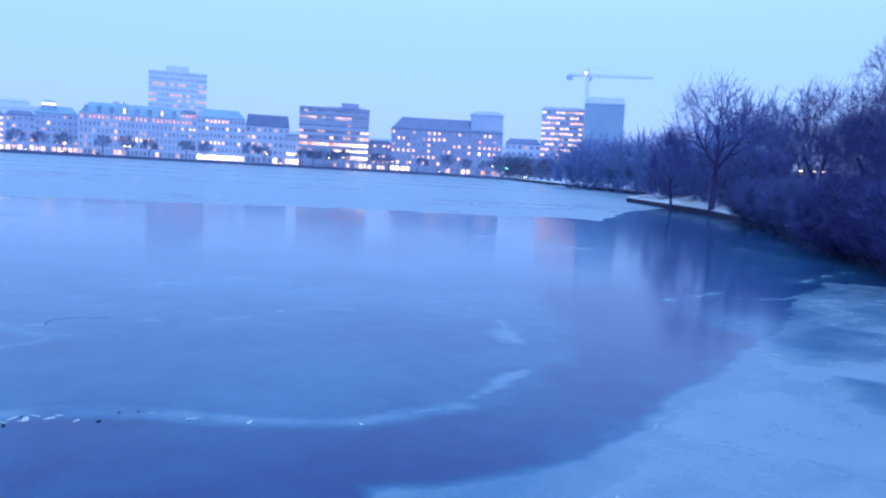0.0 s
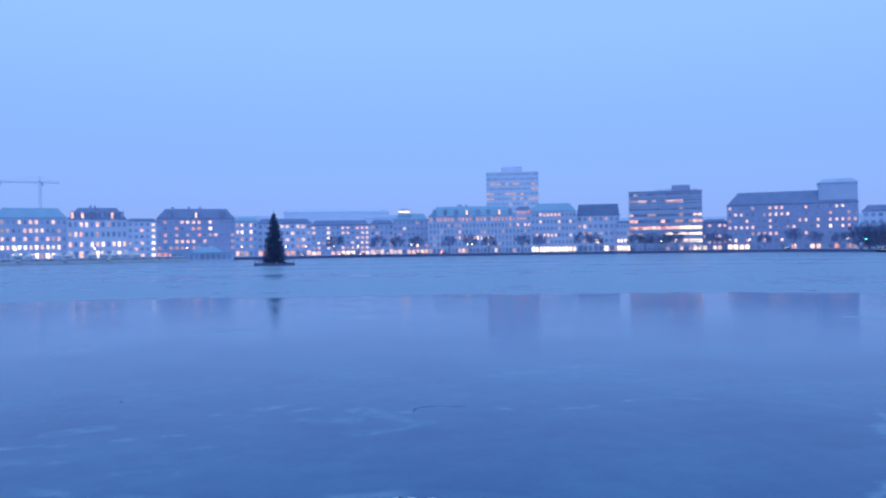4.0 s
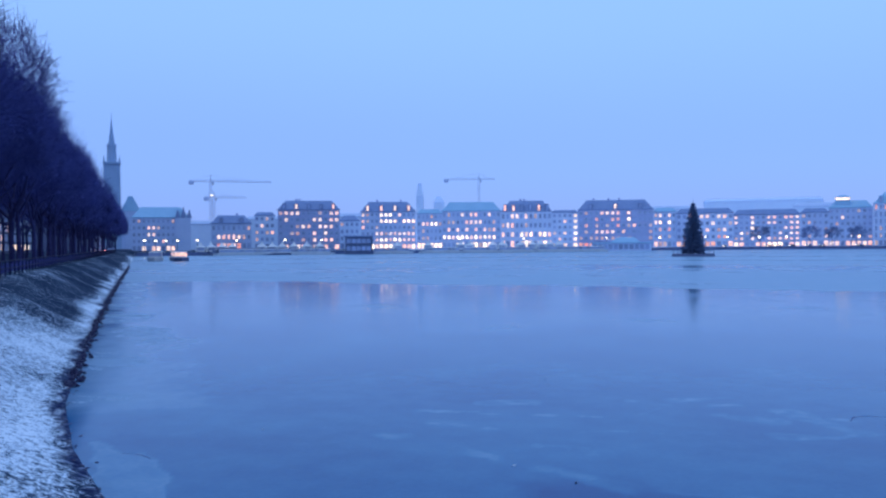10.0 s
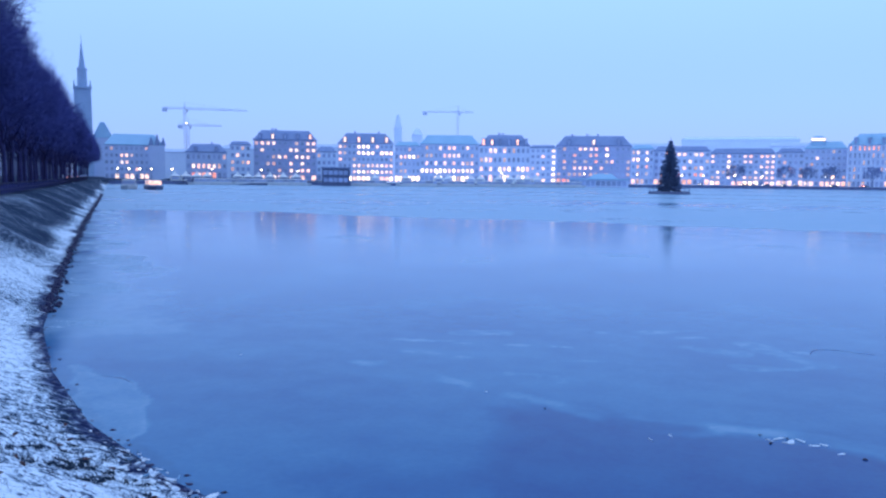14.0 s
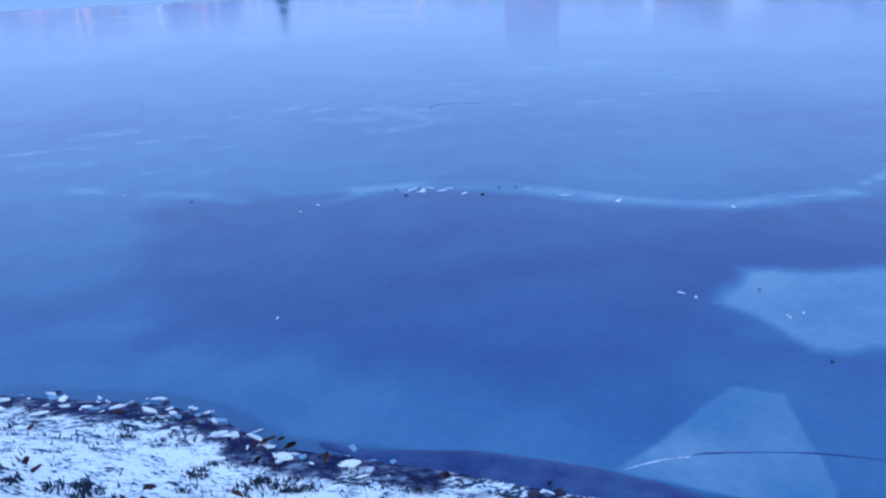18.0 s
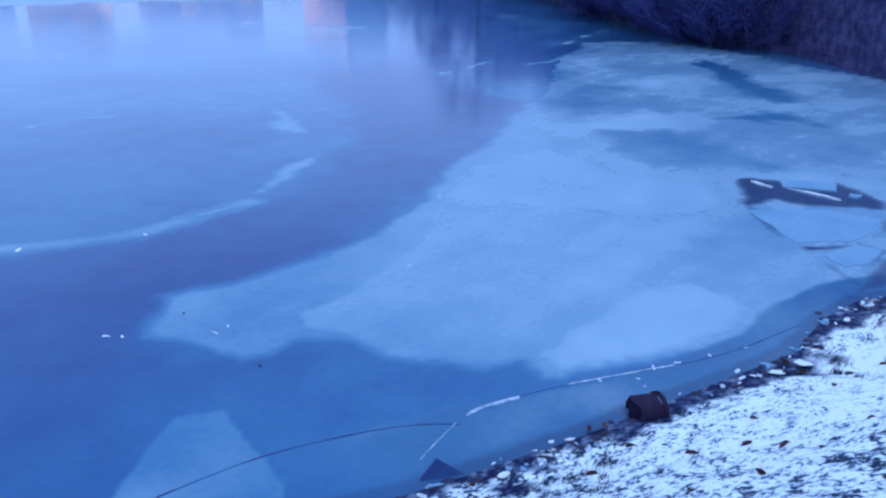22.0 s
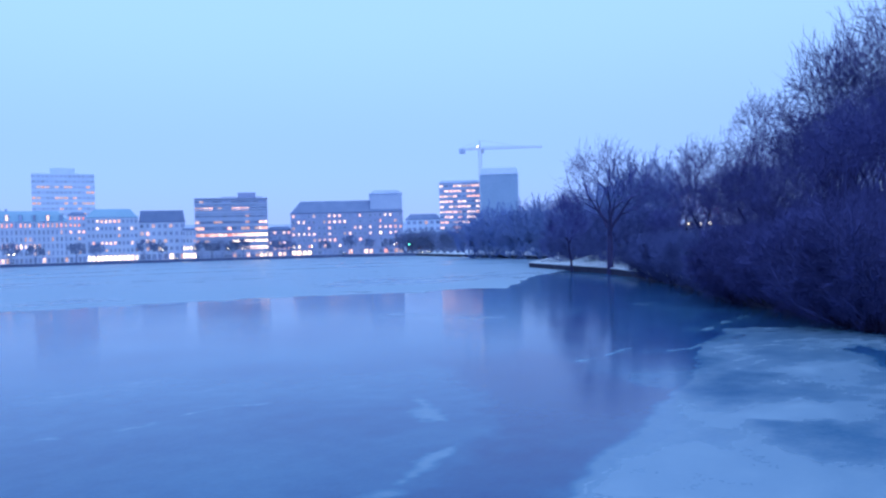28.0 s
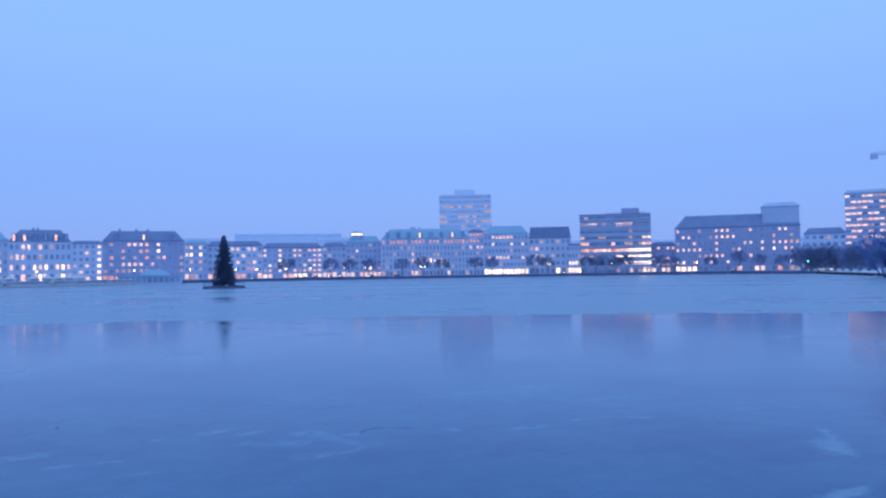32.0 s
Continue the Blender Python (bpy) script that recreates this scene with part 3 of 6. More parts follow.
LEADS = ([(14.4, 1.1), (13.25, 1.05), (12.55, 1.28), (12.5, 0.9), (11.6, 1.0)], [(13.5, 3.1), (12.9, 2.7), (12.37, 2.4), (12.0, 2.05)], [(11.8, 1.8), (11.42, 1.5), (10.9, 1.0)])
DARK_SWIRL = [(30.2, 9.4), (32.6, 10.5), (30.6, 8.8), (28.5, 7.3), (25.4, 5.3), (24.2, 5.0), (24.7, 6.2), (26.5, 7.5), (28.9, 8.2)]
DARK_STREAK = [(20.7, 5.8), (22.4, 5.2), (22.7, 4.5), (21.8, 3.5), (21.2, 3.5), (21.0, 4.5)]
DARK_LENS = [(17.5, 7.5), (18.3, 6.4), (17.4, 4.8), (16.35, 3.5), (16.0, 4.35), (15.1, 5.25), (16.0, 6.6)]
DARK_COVE = [(18.4, 8.9), (22.1, 11.4), (24.8, 10.9), (20.2, 8.7)]
STROKES = ([(26.0, 15.6), (27.7, 14.5), (30.6, 14.7), (34.0, 15.0)], [(28.6, 13.7), (31.5, 13.6), (34.8, 14.0)], [(28.7, 12.6), (30.8, 12.3), (33.1, 12.0)], [(23.1, 16.1), (24.3, 16.0), (26.5, 16.4)],
           [(27.0, 10.6), (30.0, 11.0), (33.0, 12.0)], [(26.5, 8.3), (29.2, 9.4), (32.0, 11.2)], [(32.0, 16.6), (36.0, 17.4), (41.0, 18.1)], [(24.0, 8.0), (25.2, 7.6), (26.6, 8.2)])


def ice_heights(x, y):
    r, az = np.hypot(x, y), np.degrees(np.arctan2(x, y))
    n1, n2, n3, n4 = (value_noise(x, y, s, k) for s, k in ((0.5, 11), (1.7, 12), (5.0, 13), (13.0, 20)))
    near = np.clip(r / 14, 0.35, 1.6)
    wob = (0.13 * n1 + 0.11 * n2 + 0.06 * n3 + 0.03 * n4 * (r < 20)) * near
    d, _, _ = shore_field(x, y)

    def within(pts, soft, w=1.0):
        return smooth(soft, -soft, poly_dist(x, y, pts) + wob * w)

    def along(pts, wide, w=1.0):
        return smooth(wide, 0.2 * wide, poly_dist(x, y, pts, False) + wob * w)

    pool = smooth(0.45, -0.45, poly_dist(x, y, DARK_POOL) + 2.0 * wob + 0.5 * n1 * smooth(3, -2, x))
    # milky ice, paling outwards from the lens in place of stronger grazing reflection
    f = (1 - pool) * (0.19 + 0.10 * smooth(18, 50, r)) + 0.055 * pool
    f += 0.06 * value_noise(x, y, 0.12, 14) + 0.05 * value_noise(x, y, 0.33, 15) + 0.03 * value_noise(x + 0.5 * n1, y * 2.5, 0.5, 24)
    f = np.maximum(f, 0.24 * smooth(-2.4, -0.3, d + 2.5 * wob) * (r < 30) * (1 - 0.25 * smooth(16, 30, az)))
    f = np.maximum(f, 0.19 * smooth(-3.8, -1.8, d + 3 * wob) * smooth(24, 34, az) * (r < 14))
    f = np.maximum(f, (0.28 + 0.07 * n1) * smooth(14, 19, r) * smooth(-24, -17, -az - 2 * n1) * 0.8)

    f = np.maximum(f, (0.43 + 0.05 * n1) * smooth(-7.0, -1.5, d + 4 * wob) * smooth(-24, -32, az) * smooth(15, 24, r))

    q = poly_dist(x, y, FROST_FIELD) + 0.8 * wob
    f = np.maximum(f, (0.385 + 0.05 * value_noise(x, y, 0.6, 33)) * smooth(0.24, -0.16, q) + 0.05 * smooth(-0.1, -1.2, q + 0.6 * n1))
    k = within(FROST_INNER, 0.22)
    f = np.maximum(f, 0.46 * k * (1 - 0.14 * smooth(15, 22, r)))
    f = f + 0.05 * value_noise(x + 0.6 * y, y * 2.2, 0.35, 23) * smooth(0.36, 0.46, f) + 0.025 * value_noise(x + y, y * 3.0, 1.1, 34) * smooth(0.36, 0.46, f)
    f = np.maximum(f, 0.50 * within(FROST_PALE, 0.35))
    f = np.maximum(f, 0.55 * within(FROST_BRIGHT, 0.32))
    f = np.maximum(f, 0.56 * smooth(-0.22, -0.02, poly_dist(x, y, FROST_PALE) + wob) * within(FROST_PALE, 0.06) * smooth(16, 14.5, r))
    for pts in LOBES:
        e = poly_dist(x, y, pts) + 0.8 * wob
        f = np.maximum(f, 0.34 * smooth(0.12, -0.10, e) + 0.05 * smooth(0.22, 0.02, np.abs(e)))
    f = np.maximum(f, 0.46 * within(RIDGE_TIP, 0.28, 1.3))
    f = np.maximum(f, 0.39 * within(RIDGE_FAR, 0.34, 1.3))
    f = np.maximum(f, (0.34 + 0.05 * n2) * within(TRIANGLE, 0.05, 0.5))
    rd = poly_dist(x, y, RIDGE, False)
    f = np.maximum(f, (0.30 + 0.10 * n2) * smooth(0.60, 0.12, rd + wob) * smooth(-0.9, 0.2, n1 + 0.5 * n2 + 0.4))
    f = np.maximum(f, (0.40 + 0.16 * n3) * smooth(0.10, 0.02, rd + 0.5 * wob) * smooth(-0.1, 0.4, n2 + 0.3) * (x > -2))
    f = np.maximum(f, (0.30 + 0.14 * n2) * along(CRACK, 0.34, 0.8) * smooth(-0.5, 0.2, n2 + 0.6 * n1 + 0.2))
    f = np.maximum(f, 0.43 * along(CRACK, 0.13, 0.4) * smooth(0.0, 0.5, n2 + 0.3 * n3))
    for pts in WISPS:
        f = np.maximum(f, (0.31 + 0.08 * n3) * along(pts, 0.42, 1.2))
    for pts, level, soft in ((DARK_SWIRL, 0.28, 0.45), (DARK_STREAK, 0.29, 0.30), (DARK_LENS, 0.375, 0.40), (DARK_COVE, 0.35, 0.9)):
        k = within(pts, soft, 1.6)
        f = f * (1 - k) + level * k
    for pts in STROKES:
        f = np.maximum(f, (0.36 + 0.12 * n2) * along(pts, 0.60, 1.1))
    # ice tone lowered towards the wood, to deepen its dark reflection
    f = f - 0.20 * smooth(50, 56, az) * smooth(24, 36, r) * (f < 0.34) * (0.8 + 0.4 * value_noise(az * 0.5, r * 0.5, 1.0, 31))
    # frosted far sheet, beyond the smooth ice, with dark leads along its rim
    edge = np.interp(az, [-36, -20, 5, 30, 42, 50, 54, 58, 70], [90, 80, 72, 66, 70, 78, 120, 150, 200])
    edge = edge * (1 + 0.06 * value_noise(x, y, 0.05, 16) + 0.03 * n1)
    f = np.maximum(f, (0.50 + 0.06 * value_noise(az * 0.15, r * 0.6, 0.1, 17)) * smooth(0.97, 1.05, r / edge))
    strip = value_noise(az * 2.0, r, 0.05, 18) + 0.6 * value_noise(az * 3.0, r, 0.11, 19)
    f = np.where((r > edge * 1.1) & (r < 260), f - 0.07 * smooth(0.2, 0.8, strip), f)
    broken = smooth(0.15, 0.35, value_noise(az, az * 0, 0.35, 35) + 0.4 * value_noise(az, az * 0, 1.3, 36))
    open_w = 0.8 * broken * smooth(1.4, 0.4, np.abs(r - edge * 0.985))
    open_w = np.maximum(open_w, 0.9 * smooth(0.14, -0.10, poly_dist(x, y, OPEN) + 0.9 * wob))
    for pts, much in ((OPEN_SMALL, 1.0), (OPEN_RIM, 0.7)):
        open_w = np.maximum(open_w, much * smooth(0.06, -0.06, poly_dist(x, y, pts) + 0.6 * wob))
    for pts in LEADS:
        open_w = np.maximum(open_w, 0.5 * smooth(0.10, 0.01, poly_dist(x, y, pts, False) + 0.6 * wob))
    lip = np.interp(x, [5.4, 6.8], [0.95, 0.55])
    band = smooth(-lip, -lip + 0.10, d + 0.5 * wob) * (r < 14) * smooth(4.1, 4.8, x)
    f = f * (1 - band) + (0.30 + 0.06 * n2) * band
    open_w = np.maximum(open_w, 0.35 * smooth(-0.14, -0.04, d + 0.5 * wob) * (r < 60) * smooth(-60, 5, az) + 0.22 * band)
    return np.zeros(x.shape), {"frost": np.clip(f, 0, 1), "open_water": open_w}


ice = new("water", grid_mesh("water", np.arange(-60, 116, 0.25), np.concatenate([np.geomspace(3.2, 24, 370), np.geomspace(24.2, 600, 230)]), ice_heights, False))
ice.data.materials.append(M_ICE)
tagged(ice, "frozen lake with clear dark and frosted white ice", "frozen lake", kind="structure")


# ---- bare winter trees ----
def grow(seed, high, wide, clear, r0, stems=1, lean=0.0, forks=3, depth=5, spread=38, rise=0.16, fill=0.55):
    """The bars of a bare tree or shrub, each (from, to, radius, radius): limbs fork again and again until they fill the crown's dome."""
    rng = np.random.RandomState(seed)
    mid, half = (clear + high) / 2, (high - clear) / 2
    semi = np.array([wide / 2, wide / 2, half])
    side = np.append(rng.uniform(-1, 1, 2) * lean, 0.0)
    out = []

    def reach(p, d):
        """How far a limb can grow before it leaves the crown; the outline is a little lobed."""
        a = math.atan2(p[1] + d[1], p[0] + d[0])
        lobe = 1 + 0.10 * math.sin(3 * a + seed) + 0.07 * math.sin(7 * a + 2 * d[2] * 4 + seed)
        q, e = (p - side * p[2] - (0, 0, mid)) / (semi * lobe), d / (semi * lobe)
        A, B, C = e @ e, q @ e, q @ q - 1
        disc = B * B - A * C
        return 0.0 if disc <= 0 else max(0.0, (-B + math.sqrt(disc)) / A)

    def limb(p, d, r, ln, level):
        steps = 4 if level < 2 else 3
        for k in range(steps):
            d = d + rng.normal(0, 0.13, 3) + (0, 0, rise * (0.6 if level < 2 else 0.3))
            d = d / np.linalg.norm(d)
            q = p + d * ln / steps
            thin = r * (1 - 0.6 * (k + 1) / steps)
            out.append((Vector(p), Vector(q), float(r * (1 - 0.6 * k / steps)), float(thin)))
            p = q
            if level >= depth or (k == 0 and level < 2):
                continue
            for _ in range(forks if k == steps - 1 else max(1, forks - 2)):
                u = np.cross(d, rng.normal(size=3))
                u = u / np.linalg.norm(u)
                a = radians(rng.uniform(0.5, 1.35) * spread)
                e = d * math.cos(a) + u * math.sin(a)
                room = reach(p, e)
                if room > 0.15:
                    limb(p, e, max(thin * rng.uniform(0.62, 0.85), 0.004), room * (fill if level < depth - 1 else 0.9) * rng.uniform(0.65, 1.1), level + 1)

    if stems == 1:
        p, r = np.array([0, 0, -0.3]), r0
        for z in np.linspace(0.35, 1, 3) * clear * 1.15:
            q = side * z + (rng.normal(0, 0.05), rng.normal(0, 0.05), z)
            out.append((Vector(p), Vector(q), float(r), float(r * 0.9)))
            p, r = q, r * 0.9
        for k in range(forks + 2):
            a = 6.283 * (k + rng.uniform(-0.3, 0.3)) / (forks + 2)
            up = 2.2 if k == 0 else rng.uniform(0.75, 1.5)
            d = np.array([math.cos(a), math.sin(a), up]) / math.hypot(1, up)
            limb(p + (0, 0, 0.12 * half * (k % 3)), d, r * 0.62, max(reach(p + (0, 0, 0.3), d), half * 0.7) * fill, 1)
        out.append((Vector(p), Vector(p + (0, 0, 0.3 * half)), float(r), float(r * 0.7)))
    else:
        for k in range(stems):
            a = 6.283 * (k + rng.uniform(-0.4, 0.4)) / stems
            d = np.array([math.cos(a), math.sin(a), rng.uniform(0.6, 2.0)])
            p = np.array([math.cos(a) * 0.2, math.sin(a) * 0.2, -0.1])
            limb(p, d / np.linalg.norm(d), r0, max(0.6, reach(p + (0, 0, clear + 0.3), d / np.linalg.norm(d)) * 0.7), 2)
    return out


def bars_mesh(name, bars, sides, material, least=0.0, twigs=(0, 0, 0), rnd=None, fan=0.5):
    """The bars as tapered prisms, and the last shoots as thin slivers that point outwards."""
    co, faces = [], []
    for a, b, ra, rb in bars:
        d = (b - a).normalized()
        u = d.orthogonal().normalized()
        w = d.cross(u)
        i = len(co)
        for p, r in ((a, max(ra, least)), (b, max(rb, least * 0.7))):
            for k in range(sides):
                t = 2 * math.pi * k / sides
                co.append(p + (u * math.cos(t) + w * math.sin(t)) * r)
        for k in range(sides):
            j = (k + 1) % sides
            faces.append((i + k, i + j, i + sides + j, i + sides + k))
    count, length, thick = twigs
    for _ in range(count):
        a, b, _, _ = rnd.choice(bars)
        p = a.lerp(b, rnd.random())
        d = ((b - a).normalized() * 0.9 + Vector((rnd.gauss(0, fan), rnd.gauss(0, fan), rnd.gauss(0.15, fan * 0.9)))).normalized()
        u = d.orthogonal().normalized()
        u = Matrix.Rotation(rnd.uniform(0, math.pi), 3, d) @ u * thick
        ln = length * rnd.uniform(0.4, 1.3)
        i = len(co)
        co += [p - u, p + u, p + d * ln]
        faces.append((i, i + 1, i + 2))
    me = bpy.data.meshes.new(name)
    me.from_pydata(co, [], faces)
    me.materials.append(material)
    return me


def tree(name, label, category, seed, m, bark=None, twig=None, limb=0.06, least=0.012, group="", twigs=(0, 0.8, 0.02), fan=0.5, **how):
    """A bare tree: trunk with limbs, and the crown of branches and twigs."""
    ob = thing(name, label, category, group, m)
    bars = grow(seed, **how)
    stout = [b for b in bars if b[3] >= limb]
    if stout:
        trunk = new("trunk", bars_mesh("trunk", stout, 6, bark or M_BARK))
        trunk.parent = ob
    crown = new("crown", bars_mesh("crown", [b for b in bars if b[3] < limb], 3, twig or M_TWIG, least, twigs, random.Random(seed), fan))
    crown.parent = ob
    return ob


def land_z(x, y):
    return float(land_height(np.array([[x]]), np.array([[y]]))[0][0, 0])


def stand(x, y, turn=0.0, size=1.0, z=None):
    return pose(x, y, land_z(x, y) - 0.03 if z is None else z, 0, 0, turn) @ Matrix.Scale(size, 4)


def planted(first, spots, rng, low=0.88, high=1.1, z=None):
    """Copies of a tree at the spots; the first one stands at the first spot."""
    for k, (x, y) in enumerate(spots):
        m = stand(x, y, rng.uniform(0, 360), 1.0, max(0.0, land_z(x, y)) - 0.03 if z is None else z)
        s = rng.uniform(low, high)
        if k == 0:
            first.matrix_world = m
            first.scale = (s, s, s)
        else:
            c = copy_thing(first, m)
            c.scale = (s, s, s * rng.uniform(0.95, 1.05))


rng = random.Random(5)
UP, OUT = Vector((-0.571, 0.821)), Vector((-0.821, -0.571))      # along the avenue, and away from the lake


def avenue_spot(along, off):
    p = UP * along + OUT * off
    return p.x + rng.uniform(-0.4, 0.4), p.y + rng.uniform(-0.4, 0.4)


AVENUE = dict(high=16.0, wide=10.4, clear=3.4, r0=0.25, depth=5, forks=3, least=0.010, twigs=(6000, 0.8, 0.010), fan=0.5)
near_rows = [[avenue_spot(s + 3.5 * (k % 2), off) for s in range(24, 150, 8)] for k, off in enumerate((10.8, 17.5))]
far_rows = [[avenue_spot(s + 3.5 * (k % 2), off) for s in range(152, 400, 9)] for k, off in enumerate((10.8, 17.5))]
spots_a, spots_b = near_rows[0][::2] + near_rows[1][1::2], near_rows[0][1::2] + near_rows[1][::2]
for seed, spots in ((21, spots_a), (22, spots_b)):
    t = tree("avenue_tree", "bare dark lime tree in the promenade avenue", "tree", seed, None, group="avenue trees", **AVENUE)
    planted(t, spots, rng, 0.92, 1.08)
t = tree("avenue_tree", "bare dark lime tree far down the promenade avenue", "tree", 23, None, group="avenue trees",
         **{**AVENUE, "depth": 4, "least": 0.03, "twigs": (4000, 1.3, 0.035)})
planted(t, far_rows[0] + far_rows[1], rng, 0.95, 1.10)

# the large bare tree on the quay and the wood beyond it
big = tree("bare_tree", "large bare tree at the quay edge", "tree", 41, stand(*polar(57.2, 103)[:2]), least=0.014, high=18.6, wide=13.0, clear=5.0, r0=0.46, depth=4, forks=3,
           spread=42, rise=0.15, fill=0.56, twigs=(5000, 0.65, 0.009), fan=0.28)
tree("bare_tree", "slim leaning bare tree at the quay edge", "tree", 43, stand(*polar(54.6, 116)[:2]), least=0.02, high=12.5, wide=6.5, clear=3.6, r0=0.22, lean=0.16, depth=4,
     twigs=(1400, 0.9, 0.012), fan=0.4)


def wood_top(az):
    """Elevation of the wood's outline at a bearing."""
    return float(np.interp(az, [58, 60.5, 62, 63.5, 65.5, 67.5, 71, 75, 80], [5.0, 5.0, 6.6, 7.6, 8.4, 10.2, 13.0, 15.5, 17.0]))


WOOD = dict(high=14.0, wide=10.0, clear=2.6, r0=0.34, depth=5, forks=2, spread=42, rise=0.05, fill=0.55, least=0.012, twigs=(7000, 0.5, 0.009), fan=0.35)
DOMES = (1, 3, 5, 7, 9, 11, 13)
wood = [(61.8, 88), (63.4, 80), (65.6, 74), (67.6, 70), (69.2, 66), (72.2, 60), (73.2, 64), (75.2, 58), (77.5, 62), (80.2, 58), (83.0, 64), (86.0, 58), (89.5, 58), (93, 56),
        (62.6, 96), (64.8, 88), (68.4, 84), (72.2, 76), (74.5, 74), (79, 72), (85, 78), (91.5, 66), (96, 60), (99, 62), (103, 58), (76.3, 72), (81, 90), (70.4, 78), (66.4, 90),
        (88, 76), (66.6, 60), (69.8, 54), (73.6, 50), (76.6, 48)]
kinds = [tree("park_tree", "tall bare park tree with a fine rounded crown", "tree", seed, None, group="park trees", **WOOD) for seed in (51, 52, 53)]
for k, (a, r) in enumerate(wood):
    x, y = polar(a, r)[:2]
    s = (EYE + r * math.tan(radians(wood_top(a))) - land_z(x, y)) / 14.3 * (rng.uniform(0.98, 1.02) if k in DOMES else rng.uniform(0.58, 0.72))
    m = pose(x, y, land_z(x, y) - 0.03, 0, 0, rng.uniform(0, 360))
    if k < 3:
        t = kinds[k]
        t.matrix_world = m
    else:
        t = copy_thing(kinds[k % 3], m)
    w = max(s * (0.78 if k in DOMES else 1.15), 0.75)
    t.scale = (w, w, s)
t = tree("park_tree", "slight hazy park tree behind the quay", "tree", 54, None, M_TWIG_HAZED, M_TWIG_HAZED, group="park trees", high=15.0, wide=10.0, clear=3.0, r0=0.25, depth=4, forks=2, least=0.02,
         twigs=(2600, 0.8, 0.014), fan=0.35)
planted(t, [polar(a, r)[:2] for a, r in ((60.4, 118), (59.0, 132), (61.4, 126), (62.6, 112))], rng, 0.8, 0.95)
x, y = polar(79.9, 41)[:2]
tree("old_tree", "thick leaning tree trunk behind the railing", "tree", 57, pose(x, y, land_z(x, y) - 0.03, 30, 0, 0), high=10.0, wide=11.0, clear=1.6, r0=0.55, depth=4, spread=55, rise=0.0,
     twigs=(3200, 0.6, 0.008))
# shrubs that overhang the wall and hide the slope
SHRUB = dict(high=4.2, wide=5.2, clear=0.2, r0=0.045, stems=9, depth=4, forks=3, spread=42, rise=0.05, least=0.006, limb=0.03, twigs=(3600, 0.6, 0.008), fan=0.7)
shrub_spots = [[], [], []]
far_shrubs = []
for k in range(172):
    a = rng.uniform(59.5, 74.6) if k < 76 else rng.uniform(60, 76.6) if k < 128 else rng.uniform(78.5, 96)
    shore_r = float(np.interp(a, [57, 61.4, 65.4, 72.2, 77.6, 82], [105, 76.6, 54.5, 40.2, 36.8, 33]))
    r = shore_r + rng.uniform(-0.3, 1.6) if k < 76 else shore_r + rng.uniform(2, 24) if k < 128 else rng.uniform(66, 88)
    (far_shrubs if a < 65.5 else shrub_spots[k % 3]).append(polar(a, r)[:2])
for k in range(16):
    a = rng.uniform(68.5, 74.8)
    r = float(np.interp(a, [65.4, 72.2, 77.6, 82], [54.5, 40.2, 36.8, 33])) - rng.uniform(0.1, 0.9)
    shrub_spots[k % 3].append(polar(a, r)[:2])
for seed, spots in ((61, shrub_spots[0]), (62, shrub_spots[1]), (63, shrub_spots[2])):
    t = tree("shrub", "dense leafless dark shrub on the lake bank", "shrub", seed, None, group="bank shrubs", **SHRUB)
    planted(t, spots, rng, 0.8, 1.45)
t = tree("shrub", "dense leafless shrub farther along the lake bank", "shrub", 65, None, M_TWIG_HAZED, M_TWIG_HAZED, group="bank shrubs", **SHRUB)
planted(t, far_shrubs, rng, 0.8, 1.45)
t = tree("quay_shrub", "tall leafless shrub behind the low quay", "shrub", 64, None, M_TWIG_HAZED, M_TWIG_HAZED, group="quay shrubs", **{**SHRUB, "high": 6.5, "wide": 9.0, "least": 0.02, "twigs": (3600, 0.9, 0.028)})
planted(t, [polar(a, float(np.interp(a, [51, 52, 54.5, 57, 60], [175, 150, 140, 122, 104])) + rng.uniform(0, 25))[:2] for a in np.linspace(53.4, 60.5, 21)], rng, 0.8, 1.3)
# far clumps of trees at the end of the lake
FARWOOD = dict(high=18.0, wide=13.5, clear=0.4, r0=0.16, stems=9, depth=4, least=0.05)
t = tree("far_tree", "bare tree in a hazy far clump by the lake", "tree", 71, None, M_TWIG_MID, M_TWIG_MID, group="far clump", twigs=(7000, 1.3, 0.05), **FARWOOD)
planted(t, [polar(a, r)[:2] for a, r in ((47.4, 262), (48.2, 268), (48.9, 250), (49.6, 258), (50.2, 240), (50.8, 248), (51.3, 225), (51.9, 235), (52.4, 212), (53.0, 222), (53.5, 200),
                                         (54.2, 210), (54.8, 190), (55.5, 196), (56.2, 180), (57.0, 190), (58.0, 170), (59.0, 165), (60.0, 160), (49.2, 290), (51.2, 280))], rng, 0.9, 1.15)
t = tree("far_tree", "bare tree in a hazy far clump by the bridge", "tree", 72, None, M_TWIG_FAR, M_TWIG_FAR, group="far clump", twigs=(3000, 1.6, 0.08), **{**FARWOOD, "high": 14.0})
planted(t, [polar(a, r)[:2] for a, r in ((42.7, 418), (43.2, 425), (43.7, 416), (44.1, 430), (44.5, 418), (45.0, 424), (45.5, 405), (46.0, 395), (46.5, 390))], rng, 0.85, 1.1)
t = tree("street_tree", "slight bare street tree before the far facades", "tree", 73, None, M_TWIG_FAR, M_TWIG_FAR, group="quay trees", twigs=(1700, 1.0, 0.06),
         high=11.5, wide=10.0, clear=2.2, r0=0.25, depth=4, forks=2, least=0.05)
